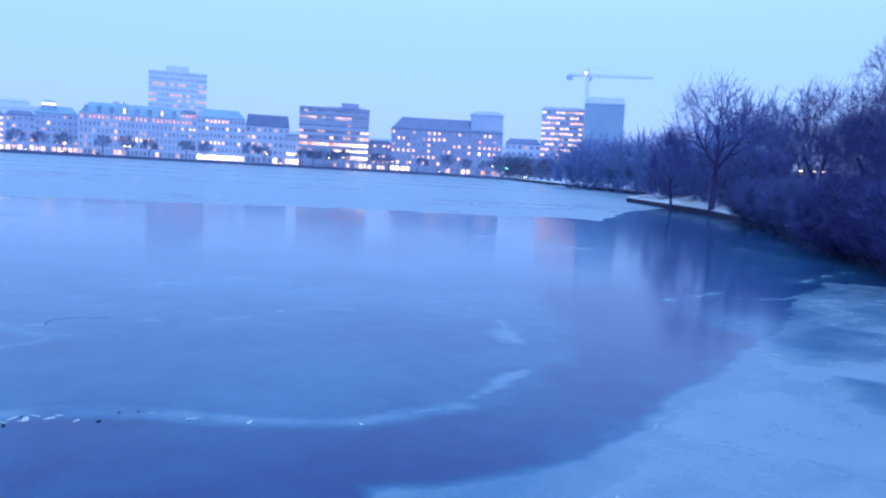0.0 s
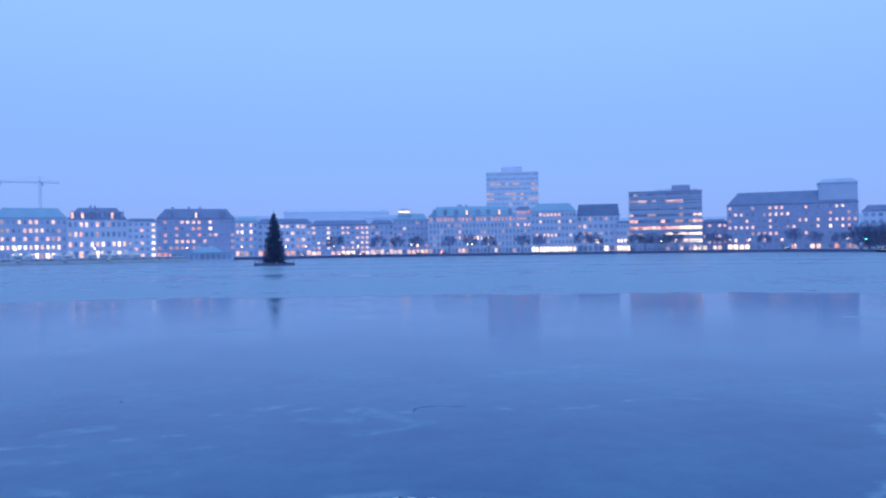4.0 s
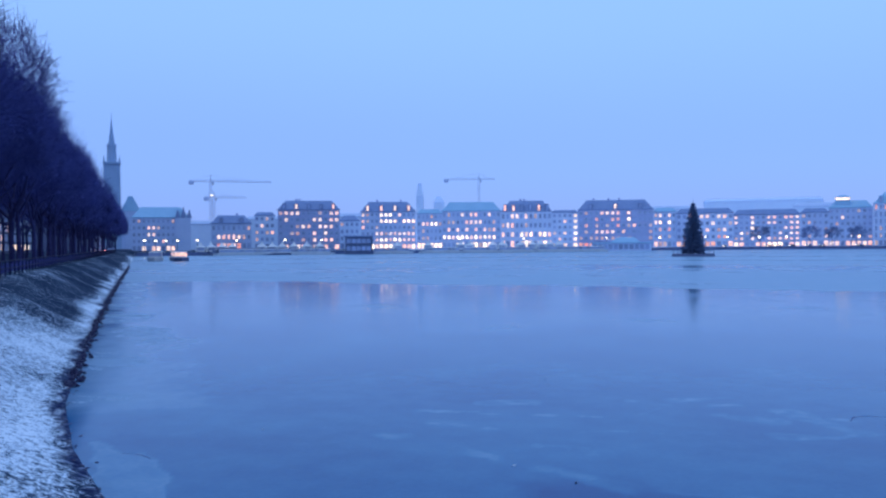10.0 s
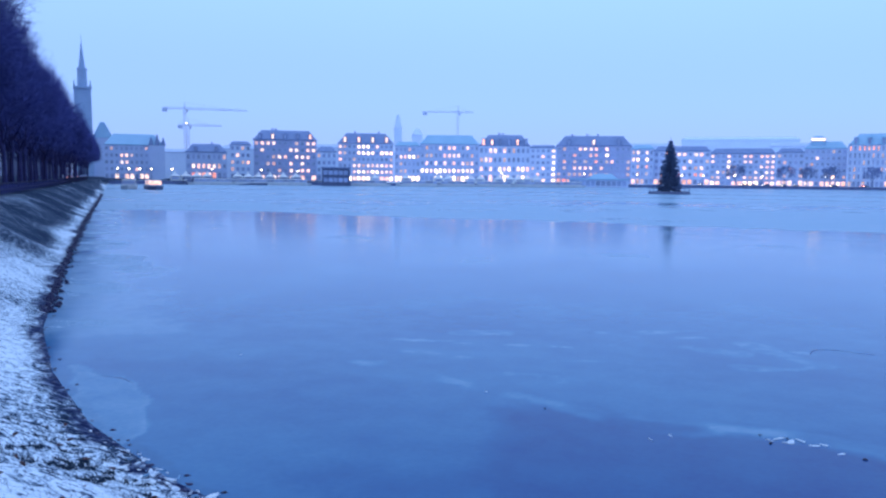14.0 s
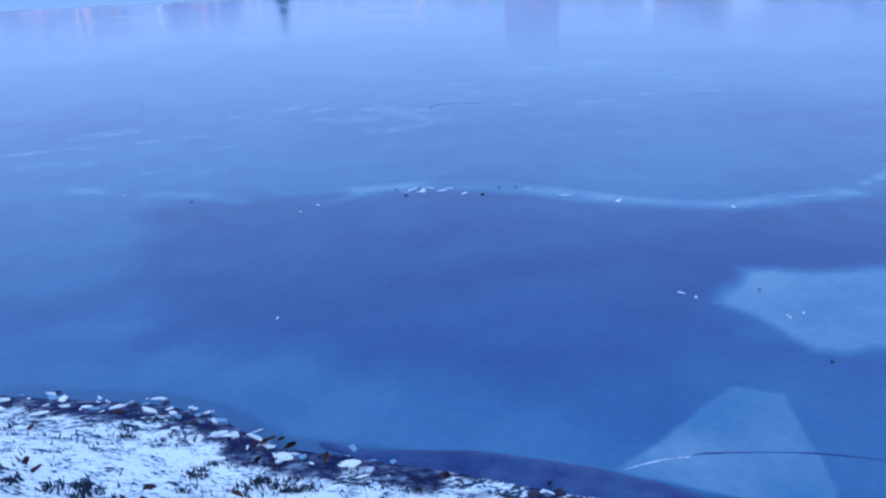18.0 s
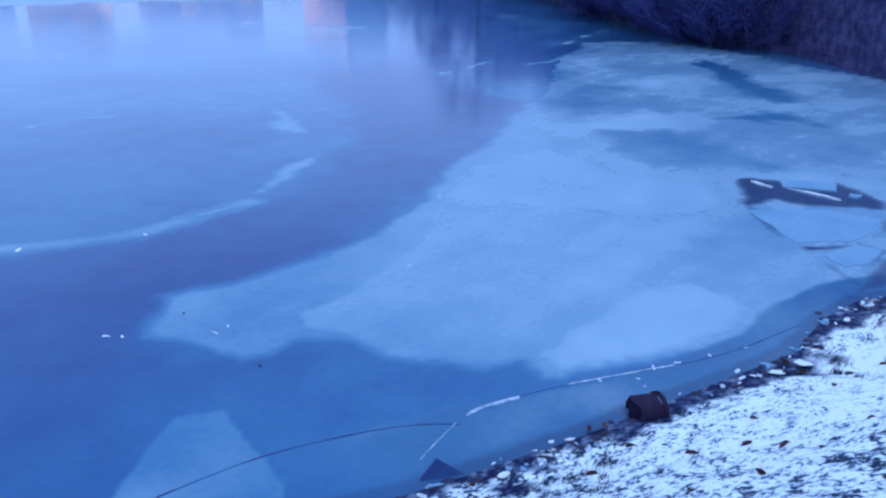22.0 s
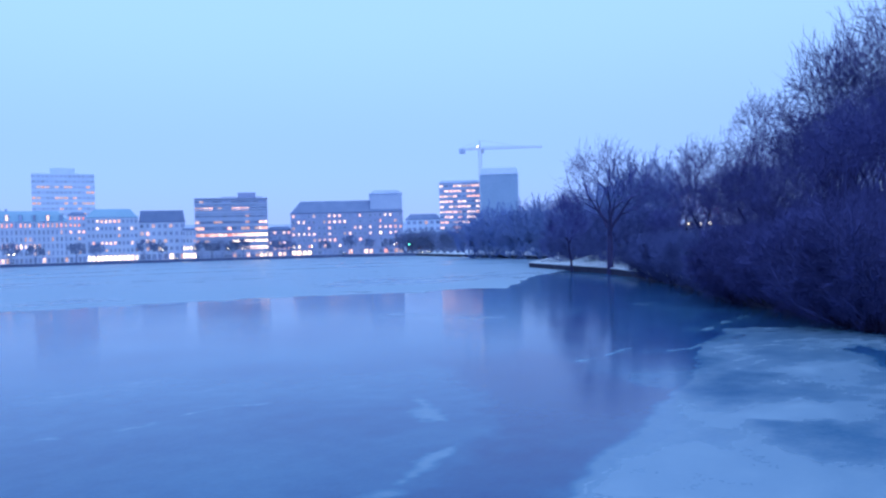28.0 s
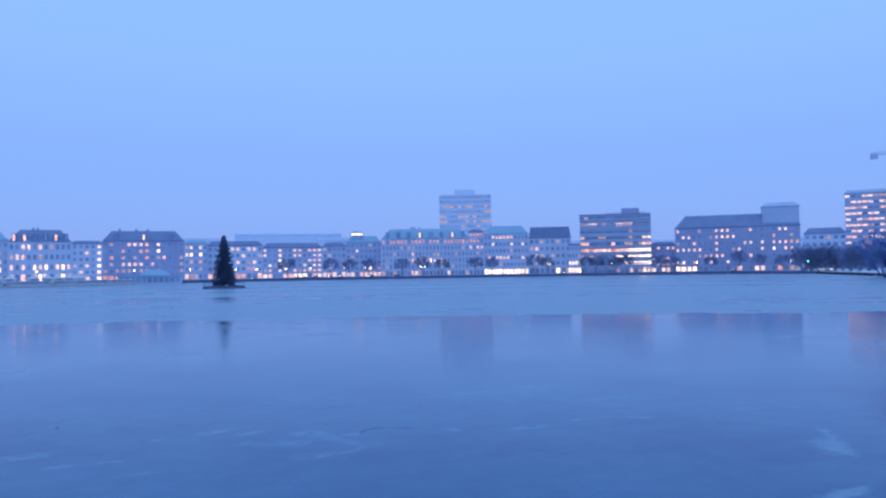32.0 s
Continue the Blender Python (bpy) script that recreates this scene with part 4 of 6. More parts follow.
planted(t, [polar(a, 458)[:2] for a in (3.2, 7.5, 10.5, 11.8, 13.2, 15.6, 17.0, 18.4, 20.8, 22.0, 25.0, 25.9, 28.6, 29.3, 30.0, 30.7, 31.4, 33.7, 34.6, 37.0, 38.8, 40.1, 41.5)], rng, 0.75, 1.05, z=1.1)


# ---- buildings round the lake ----
def window_meshes(w, h, bright=M_LIT, dark_frame=False):
    """A frame that stands proud of the wall, and its pane: dark, lit, bright, reddish."""
    bm = bmesh.new()
    t = min(0.14, w * 0.12)
    box(bm, -w / 2, w / 2, -0.16, 0.05, 0, t)
    box(bm, -w / 2, w / 2, -0.12, 0.05, h - t, h)
    box(bm, -w / 2, -w / 2 + t, -0.12, 0.05, t, h - t)
    box(bm, w / 2 - t, w / 2, -0.12, 0.05, t, h - t)
    box(bm, -0.04, 0.04, -0.10, 0.05, t, h - t)
    fr = mesh_of("window", bm, M_FRAME_DARK if dark_frame else M_FRAME)
    panes = {}
    for key, m in ((".", M_PANE), (",", M_LIT_DIM), ("-", M_PANE_PALE), ("#", M_LIT), ("o", M_LIT_BRIGHT), ("r", M_LIT_RED)):
        bm = bmesh.new()
        box(bm, -w / 2 + t, w / 2 - t, -0.05, 0.02, t, h - t)
        panes[key] = mesh_of("pane", bm, m)
    return fr, panes


def house(label, az0, az1, dist, eave, roof, floors, bays, wall=M_STONE_GREY, top=M_SLATE, lit=0.2, rows=None, depth=20, win=(0.60, 0.52), dim=0.16, pilasters=False,
          base=1.15, ground="#", dormers=0, name="house", kind="house", frame_dark=False, hip=True, cornice=True, blank="."):
    """A house from its bearings, its distance, and the elevations of eave and roof; rows: lit panes floor by floor, from the top."""
    rnd = random.Random(int(az0 * 100) + 7)
    a, b = polar(az0, dist), polar(az1, dist)
    width = (b - a).length
    turn = math.degrees(math.atan2(b.y - a.y, b.x - a.x))
    ob = thing(name, label, kind, m=pose(a.x, a.y, base, 0, 0, turn))
    ze, zr = EYE + dist * math.tan(radians(eave)) - base, EYE + dist * math.tan(radians(roof)) - base
    bm = bmesh.new()
    box(bm, 0, width, 0, depth, -0.6, ze)
    part("wall", bm, wall, ob)
    if zr - ze > 0.6:
        bm = bmesh.new()
        box(bm, -0.3, width + 0.3, -0.4, depth + 0.3, ze + 0.004, ze + 0.5)
        d = (zr - ze) * (0.75 if hip else 0.12)
        box(bm, 0.1, width - 0.1, 0.1, depth - 0.1, ze + 0.5, zr, min(d, width * 0.3), min(d, depth * 0.45))
        part("roof", bm, top, ob)
        for k in range(dormers):
            x = width * (k + 0.5) / dormers
            bm = bmesh.new()
            h = (zr - ze) * 0.55
            box(bm, x - 0.9, x + 0.9, 0.05, 3.0, ze + 0.5, ze + 0.5 + h)
            box(bm, x - 1.1, x + 1.1, -0.1, 3.0, ze + 0.5 + h, ze + 0.9 + h, 0.5, 0.2)
            dm = part("dormer", bm, top, ob)
            bm = bmesh.new()
            box(bm, x - 0.6, x + 0.6, -0.02, 0.3, ze + 0.8, ze + 0.3 + h)
            part("pane", bm, M_LIT if rnd.random() < lit * 0.7 else M_PANE, dm)
        if dormers:
            for k in range(max(1, int(width / 14))):
                bm = bmesh.new()
                x = width * (0.2 + 0.6 * rnd.random())
                box(bm, x - 0.6, x + 0.6, depth * 0.4, depth * 0.4 + 1.2, ze, zr + 1.3)
                part("chimney", bm, M_BRICK_DARK, ob)
    if cornice and floors > 2:
        bm = bmesh.new()
        box(bm, -0.05, width + 0.05, -0.28, 0.02, ze / floors * 1.02, ze / floors * 1.02 + 0.35)
        part("cornice", bm, wall, ob)
    if bays:
        fh, bw = ze / floors, width / bays
        bm = bmesh.new()
        box(bm, -0.04, width + 0.04, -0.20, 0.02, 0, 0.24)
        band = mesh_of("string_course", bm, wall)
        for f in range(2, floors):
            piece("string_course", band, ob, 0, 0, f * fh - 0.12)
        if pilasters:
            bm = bmesh.new()
            box(bm, -0.28, 0.28, -0.34, 0.02, 0, ze - fh * 1.1)
            box(bm, -0.40, 0.40, -0.42, 0.02, ze - fh * 1.1 + 0.003, ze - fh * 1.1 + 0.5)
            pil = mesh_of("pilaster", bm, wall)
            for k in range(0, bays + 1, 1 if bays < 14 else 2):
                piece("pilaster", pil, ob, k * bw, 0, fh * 1.02)
        fr, panes = window_meshes(bw * win[0], fh * win[1], dark_frame=frame_dark)
        gf, gp = window_meshes(bw * 0.78, fh * 0.74, dark_frame=frame_dark)
        for f in range(floors):
            level = floors - 1 - f
            pat = rows[f] if rows and f < len(rows) else None
            for k in range(bays):
                c = pat[k * len(pat) // bays].replace(".", blank) if pat else ("#" if rnd.random() < lit else blank)
                if level == 0 and not pat:
                    c = ground if rnd.random() < 0.65 else blank
                if c == "." and rnd.random() < dim:
                    c = ","
                me, ps = (gf, gp) if level == 0 else (fr, panes)
                w = piece("window", me, ob, (k + 0.5) * bw, 0, level * fh + fh * (0.10 if level == 0 else (1 - win[1]) * 0.55))
                piece("pane", ps[c], w)
    return ob


FARL = 480      # distance of the southern facades
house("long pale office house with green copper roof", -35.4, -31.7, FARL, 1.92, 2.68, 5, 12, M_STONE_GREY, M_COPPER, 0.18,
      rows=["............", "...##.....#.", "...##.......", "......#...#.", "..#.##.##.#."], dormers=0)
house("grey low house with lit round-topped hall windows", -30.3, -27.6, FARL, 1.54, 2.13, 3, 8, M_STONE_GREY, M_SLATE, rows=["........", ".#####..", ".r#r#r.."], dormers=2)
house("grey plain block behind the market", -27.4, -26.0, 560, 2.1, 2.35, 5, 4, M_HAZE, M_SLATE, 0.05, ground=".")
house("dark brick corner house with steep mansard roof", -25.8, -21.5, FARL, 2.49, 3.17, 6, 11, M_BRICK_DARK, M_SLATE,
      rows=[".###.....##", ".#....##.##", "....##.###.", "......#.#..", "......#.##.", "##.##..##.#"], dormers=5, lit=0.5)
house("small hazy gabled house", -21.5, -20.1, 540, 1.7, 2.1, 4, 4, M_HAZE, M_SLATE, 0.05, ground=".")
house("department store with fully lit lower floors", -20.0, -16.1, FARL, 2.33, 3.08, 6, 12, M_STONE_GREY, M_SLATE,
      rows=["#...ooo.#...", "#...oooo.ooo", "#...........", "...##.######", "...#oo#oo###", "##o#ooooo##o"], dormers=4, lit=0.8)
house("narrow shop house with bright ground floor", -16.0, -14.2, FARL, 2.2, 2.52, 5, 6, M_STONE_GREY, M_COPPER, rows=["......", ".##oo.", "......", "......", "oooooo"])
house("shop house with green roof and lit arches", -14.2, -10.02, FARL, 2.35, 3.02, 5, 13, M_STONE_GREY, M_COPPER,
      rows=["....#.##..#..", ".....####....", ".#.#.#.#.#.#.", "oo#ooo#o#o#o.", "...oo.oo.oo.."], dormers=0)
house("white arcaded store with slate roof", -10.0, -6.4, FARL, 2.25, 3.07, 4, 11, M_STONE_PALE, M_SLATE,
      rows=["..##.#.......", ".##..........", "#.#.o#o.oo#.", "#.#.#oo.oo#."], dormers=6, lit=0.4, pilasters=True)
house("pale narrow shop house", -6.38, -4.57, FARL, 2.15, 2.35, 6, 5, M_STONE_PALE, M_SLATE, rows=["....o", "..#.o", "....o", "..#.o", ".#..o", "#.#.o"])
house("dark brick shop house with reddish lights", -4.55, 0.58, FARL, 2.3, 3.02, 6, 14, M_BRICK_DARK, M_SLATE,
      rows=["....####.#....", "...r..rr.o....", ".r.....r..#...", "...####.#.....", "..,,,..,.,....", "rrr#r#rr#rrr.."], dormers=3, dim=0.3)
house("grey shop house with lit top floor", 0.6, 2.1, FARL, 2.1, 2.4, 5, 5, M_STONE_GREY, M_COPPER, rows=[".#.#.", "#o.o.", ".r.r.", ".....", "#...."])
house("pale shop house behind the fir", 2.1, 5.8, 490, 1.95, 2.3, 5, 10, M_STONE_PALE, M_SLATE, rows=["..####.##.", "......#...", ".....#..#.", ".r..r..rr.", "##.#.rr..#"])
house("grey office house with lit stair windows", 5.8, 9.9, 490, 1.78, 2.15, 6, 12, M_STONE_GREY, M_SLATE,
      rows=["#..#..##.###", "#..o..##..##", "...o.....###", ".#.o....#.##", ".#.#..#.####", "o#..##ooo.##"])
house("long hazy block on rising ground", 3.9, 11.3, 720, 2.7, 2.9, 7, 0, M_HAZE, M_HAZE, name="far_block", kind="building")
house("grey quay house under trees", 9.95, 11.6, 490, 1.85, 2.15, 5, 5, M_STONE_GREY, M_SLATE, 0.05)
corner = house("stone corner house with a lit roof lantern", 11.6, 14.1, 490, 2.1, 2.58, 6, 8, M_STONE_GREY, M_COPPER,
               rows=["........", "..#.....", "........", "........", ".....o..", "##.#####"])
bm = bmesh.new()
box(bm, 3.0, 10.5, 1.0, 8.0, 22.0, 25.4)
box(bm, 2.6, 10.9, 0.6, 8.4, 26.6, 28.0, 2.5, 2.5)
part("lantern_base", bm, M_COPPER, corner)
bm = bmesh.new()
box(bm, 3.4, 10.1, 1.4, 7.6, 25.4, 26.6)
lan = part("roof_lantern", bm, M_LIT_BRIGHT, corner, "warm glowing roof lantern")
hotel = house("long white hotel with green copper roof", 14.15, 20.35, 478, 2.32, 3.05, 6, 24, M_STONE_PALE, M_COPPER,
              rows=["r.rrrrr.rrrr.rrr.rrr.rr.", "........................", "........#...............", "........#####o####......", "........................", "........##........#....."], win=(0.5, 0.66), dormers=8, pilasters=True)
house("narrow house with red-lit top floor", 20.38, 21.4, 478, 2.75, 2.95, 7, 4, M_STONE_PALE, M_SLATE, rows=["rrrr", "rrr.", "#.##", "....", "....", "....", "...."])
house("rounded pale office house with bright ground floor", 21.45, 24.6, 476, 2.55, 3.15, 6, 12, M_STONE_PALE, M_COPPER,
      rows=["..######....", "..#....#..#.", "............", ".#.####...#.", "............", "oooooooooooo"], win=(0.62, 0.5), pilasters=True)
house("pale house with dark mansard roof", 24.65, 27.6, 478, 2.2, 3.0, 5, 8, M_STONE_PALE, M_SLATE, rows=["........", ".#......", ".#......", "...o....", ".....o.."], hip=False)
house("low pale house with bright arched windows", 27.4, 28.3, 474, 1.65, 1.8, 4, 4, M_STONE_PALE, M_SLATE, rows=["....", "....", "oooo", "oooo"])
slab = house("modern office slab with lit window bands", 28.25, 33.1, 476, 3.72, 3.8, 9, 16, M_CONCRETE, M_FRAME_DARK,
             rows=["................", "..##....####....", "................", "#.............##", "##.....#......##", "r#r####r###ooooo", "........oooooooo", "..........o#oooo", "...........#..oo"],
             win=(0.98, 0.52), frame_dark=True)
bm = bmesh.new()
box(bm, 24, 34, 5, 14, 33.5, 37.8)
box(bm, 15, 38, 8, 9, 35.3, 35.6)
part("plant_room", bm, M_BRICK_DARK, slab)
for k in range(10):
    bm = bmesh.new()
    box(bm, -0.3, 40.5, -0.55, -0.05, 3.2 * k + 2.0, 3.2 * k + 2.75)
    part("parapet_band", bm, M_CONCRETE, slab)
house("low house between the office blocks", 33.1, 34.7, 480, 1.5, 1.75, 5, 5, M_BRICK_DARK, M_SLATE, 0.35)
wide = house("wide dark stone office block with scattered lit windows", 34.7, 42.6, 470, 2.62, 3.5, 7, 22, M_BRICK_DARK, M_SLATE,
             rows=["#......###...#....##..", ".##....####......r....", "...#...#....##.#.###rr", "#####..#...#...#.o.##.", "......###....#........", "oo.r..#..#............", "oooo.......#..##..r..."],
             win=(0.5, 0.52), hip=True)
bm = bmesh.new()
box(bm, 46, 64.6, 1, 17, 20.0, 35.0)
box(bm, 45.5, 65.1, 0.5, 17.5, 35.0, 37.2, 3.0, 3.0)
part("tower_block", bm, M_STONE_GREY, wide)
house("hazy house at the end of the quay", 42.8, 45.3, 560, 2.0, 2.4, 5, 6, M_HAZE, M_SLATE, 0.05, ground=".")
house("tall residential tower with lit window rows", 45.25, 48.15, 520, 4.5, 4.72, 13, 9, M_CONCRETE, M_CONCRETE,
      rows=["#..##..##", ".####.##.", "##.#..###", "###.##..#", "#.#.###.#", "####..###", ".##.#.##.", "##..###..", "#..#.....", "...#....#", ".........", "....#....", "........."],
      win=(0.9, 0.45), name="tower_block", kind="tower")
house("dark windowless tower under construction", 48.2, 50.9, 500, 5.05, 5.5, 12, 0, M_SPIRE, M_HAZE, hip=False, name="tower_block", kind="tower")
# its lit panes use the weaker glow, dimmed to suggest haze
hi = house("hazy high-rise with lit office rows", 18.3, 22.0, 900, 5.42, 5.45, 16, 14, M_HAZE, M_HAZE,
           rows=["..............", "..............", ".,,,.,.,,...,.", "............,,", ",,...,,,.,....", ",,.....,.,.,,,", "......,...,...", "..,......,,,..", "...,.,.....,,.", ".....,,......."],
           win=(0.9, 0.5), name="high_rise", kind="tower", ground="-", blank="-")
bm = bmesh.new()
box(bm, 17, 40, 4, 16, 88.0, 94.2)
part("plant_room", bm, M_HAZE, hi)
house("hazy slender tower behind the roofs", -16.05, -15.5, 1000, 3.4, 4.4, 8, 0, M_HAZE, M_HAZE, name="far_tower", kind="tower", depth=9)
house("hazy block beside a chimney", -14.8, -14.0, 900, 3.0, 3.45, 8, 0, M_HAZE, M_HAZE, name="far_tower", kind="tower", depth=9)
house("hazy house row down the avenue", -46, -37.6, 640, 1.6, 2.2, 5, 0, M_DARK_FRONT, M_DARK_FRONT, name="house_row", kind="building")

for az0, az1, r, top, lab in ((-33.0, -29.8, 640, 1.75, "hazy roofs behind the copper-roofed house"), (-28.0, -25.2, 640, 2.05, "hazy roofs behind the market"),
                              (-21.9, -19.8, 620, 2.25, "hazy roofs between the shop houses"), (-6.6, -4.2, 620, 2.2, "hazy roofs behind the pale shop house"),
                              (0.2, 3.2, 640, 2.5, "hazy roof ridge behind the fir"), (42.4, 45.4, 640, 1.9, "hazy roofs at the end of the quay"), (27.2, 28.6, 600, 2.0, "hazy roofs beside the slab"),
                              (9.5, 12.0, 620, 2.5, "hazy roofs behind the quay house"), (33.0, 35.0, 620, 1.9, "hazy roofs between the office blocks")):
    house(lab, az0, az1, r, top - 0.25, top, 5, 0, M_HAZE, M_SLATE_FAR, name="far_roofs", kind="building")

# street fronts behind the avenue, with lit shop windows between the trunks
for k in range(7):
    s = 30 + k * 52
    p = UP * s + OUT * 44
    h = 17 + (k * 5) % 7
    ob = thing("office_house", "dark office house behind the avenue trees", "house", m=pose(p.x, p.y, 2.2, 0, 0, math.degrees(math.atan2(UP.y, UP.x))))
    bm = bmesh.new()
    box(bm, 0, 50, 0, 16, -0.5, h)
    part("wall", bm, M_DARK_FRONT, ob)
    bm = bmesh.new()
    box(bm, 0, 50, 0.2, 16, h, h + 4, 2, 3)
    part("roof", bm, M_SLATE, ob)
    fr, panes = window_meshes(2.6, 2.2)
    for f in range(5):
        for i in range(12):
            c = ("o" if rng.random() < 0.45 else ".") if f == 0 else ("#" if rng.random() < 0.10 else ".")
            w = piece("window", fr, ob, 2.2 + 4.1 * i, 0, 0.8 + 3.3 * f)
            piece("pane", panes[c], w)


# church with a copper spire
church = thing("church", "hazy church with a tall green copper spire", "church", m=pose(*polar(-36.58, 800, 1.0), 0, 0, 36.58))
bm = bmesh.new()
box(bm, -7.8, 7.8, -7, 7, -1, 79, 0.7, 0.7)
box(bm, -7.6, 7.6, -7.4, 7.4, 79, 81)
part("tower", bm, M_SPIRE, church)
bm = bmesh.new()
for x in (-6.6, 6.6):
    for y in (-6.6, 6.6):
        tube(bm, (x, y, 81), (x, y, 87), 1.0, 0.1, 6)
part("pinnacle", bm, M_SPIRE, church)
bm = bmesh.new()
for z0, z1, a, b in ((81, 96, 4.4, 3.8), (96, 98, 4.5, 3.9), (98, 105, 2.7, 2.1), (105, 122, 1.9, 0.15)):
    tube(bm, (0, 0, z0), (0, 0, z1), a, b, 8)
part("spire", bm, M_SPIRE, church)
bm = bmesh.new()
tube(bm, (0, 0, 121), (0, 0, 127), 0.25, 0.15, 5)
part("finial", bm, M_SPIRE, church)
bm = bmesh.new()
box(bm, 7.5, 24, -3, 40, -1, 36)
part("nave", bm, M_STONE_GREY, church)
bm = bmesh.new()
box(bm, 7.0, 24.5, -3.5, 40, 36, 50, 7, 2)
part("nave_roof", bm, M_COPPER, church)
gable = thing("gabled_house", "dark gabled house with turrets beside the copper roof", "house", m=pose(*polar(-32.1, 478, 1.2), 0, 0, 32.1))
bm = bmesh.new()
box(bm, -4, 4, 0, 12, -0.5, 19)
part("wall", bm, M_STONE_GREY, gable)
bm = bmesh.new()
for x in (-3.2, 0, 3.2):
    box(bm, x - 1.4, x + 1.4, 0, 6, 19, 23.5 + (1.8 if x == 0 else 0), 1.2, 0.4)
part("gable", bm, M_SLATE, gable)


def crane(label, az, r, height, left, right, left_turn=0.0, mat_=M_CRANE, lamp=False):
    """A tower crane: lattice mast, jib, counter-jib with weight, cab, tie rods."""
    ob = thing("tower_crane", label, "crane", m=pose(*polar(az, r, 1.0), 0, 0, -az))
    bm = bmesh.new()
    s = 0.9
    for x in (-s, s):
        for y in (-s, s):
            tube(bm, (x, y, -0.5), (x, y, height), 0.22, 0.22, 4)
    z, k = 0.0, 0
    while z < height - 2:
        for (x0, y0), (x1, y1) in (((-s, -s), (s, -s)), ((s, -s), (s, s)), ((s, s), (-s, s)), ((-s, s), (-s, -s))):
            tube(bm, (x0, y0, z), (x1, y1, z + 2.6), 0.10, 0.10, 3)
        z += 2.6
    part("mast", bm, mat_, ob)
    for nm, x1 in (("counter_jib", -left), ("jib", right)):
        bm = bmesh.new()
        tube(bm, (0, -0.7, height), (x1, -0.7, height), 0.2, 0.16, 4)
        tube(bm, (0, 0.7, height), (x1, 0.7, height), 0.2, 0.16, 4)
        tube(bm, (0, 0, height + 1.5), (x1, 0, height + 0.9), 0.18, 0.12, 4)
        n = max(3, int(abs(x1) / 2.2))
        for i in range(n):
            a, b = x1 * i / n, x1 * (i + 0.5) / n
            for y in (-0.7, 0.7):
                tube(bm, (a, y, height), (b, 0, height + 1.3), 0.08, 0.08, 3)
                tube(bm, (b, 0, height + 1.3), (x1 * (i + 1) / n, y, height), 0.08, 0.08, 3)
        part(nm, bm, mat_, ob)
    bm = bmesh.new()
    tube(bm, (0, 0, height), (0, 0, height + 6), 0.7, 0.15, 4)
    part("tower_head", bm, mat_, ob)
    for x1 in (-left * 0.9, right * 0.65):
        bm = bmesh.new()
        tube(bm, (0, 0, height + 5.8), (x1, 0, height + 1.2), 0.07, 0.07, 3)
        part("tie_rod", bm, mat_, ob)
    bm = bmesh.new()
    box(bm, -left, -left + 4, -1, 1, height - 2.4, height + 0.4)
    part("counterweight", bm, M_CONCRETE, ob)
    bm = bmesh.new()
    box(bm, 0.9, 2.6, -1, 1, height - 2.6, height - 0.3, 0.2, 0.1)
    part("cab", bm, mat_, ob)
    if lamp:
        bm = bmesh.new()
        lump(bm, (-1.5, -1.2, height + 1.6), 0.8, 0.5, 0.7, random.Random(1), 6, 3, 0.05)
        part("lamp", bm, M_LAMP, ob)
    return ob


crane("pale tower crane beside the unfinished tower", 48.25, 520, 65.5, 13.5, 40, lamp=True)
crane("hazy tower crane over the southern roofs", -30.3, 700, 57, 17.5, 50)
crane("hazy second tower crane, lower", -30.1, 690, 43, 8, 26, lamp=True)
crane("hazy tower crane far behind the shops", -11.55, 760, 64, 33, 15)


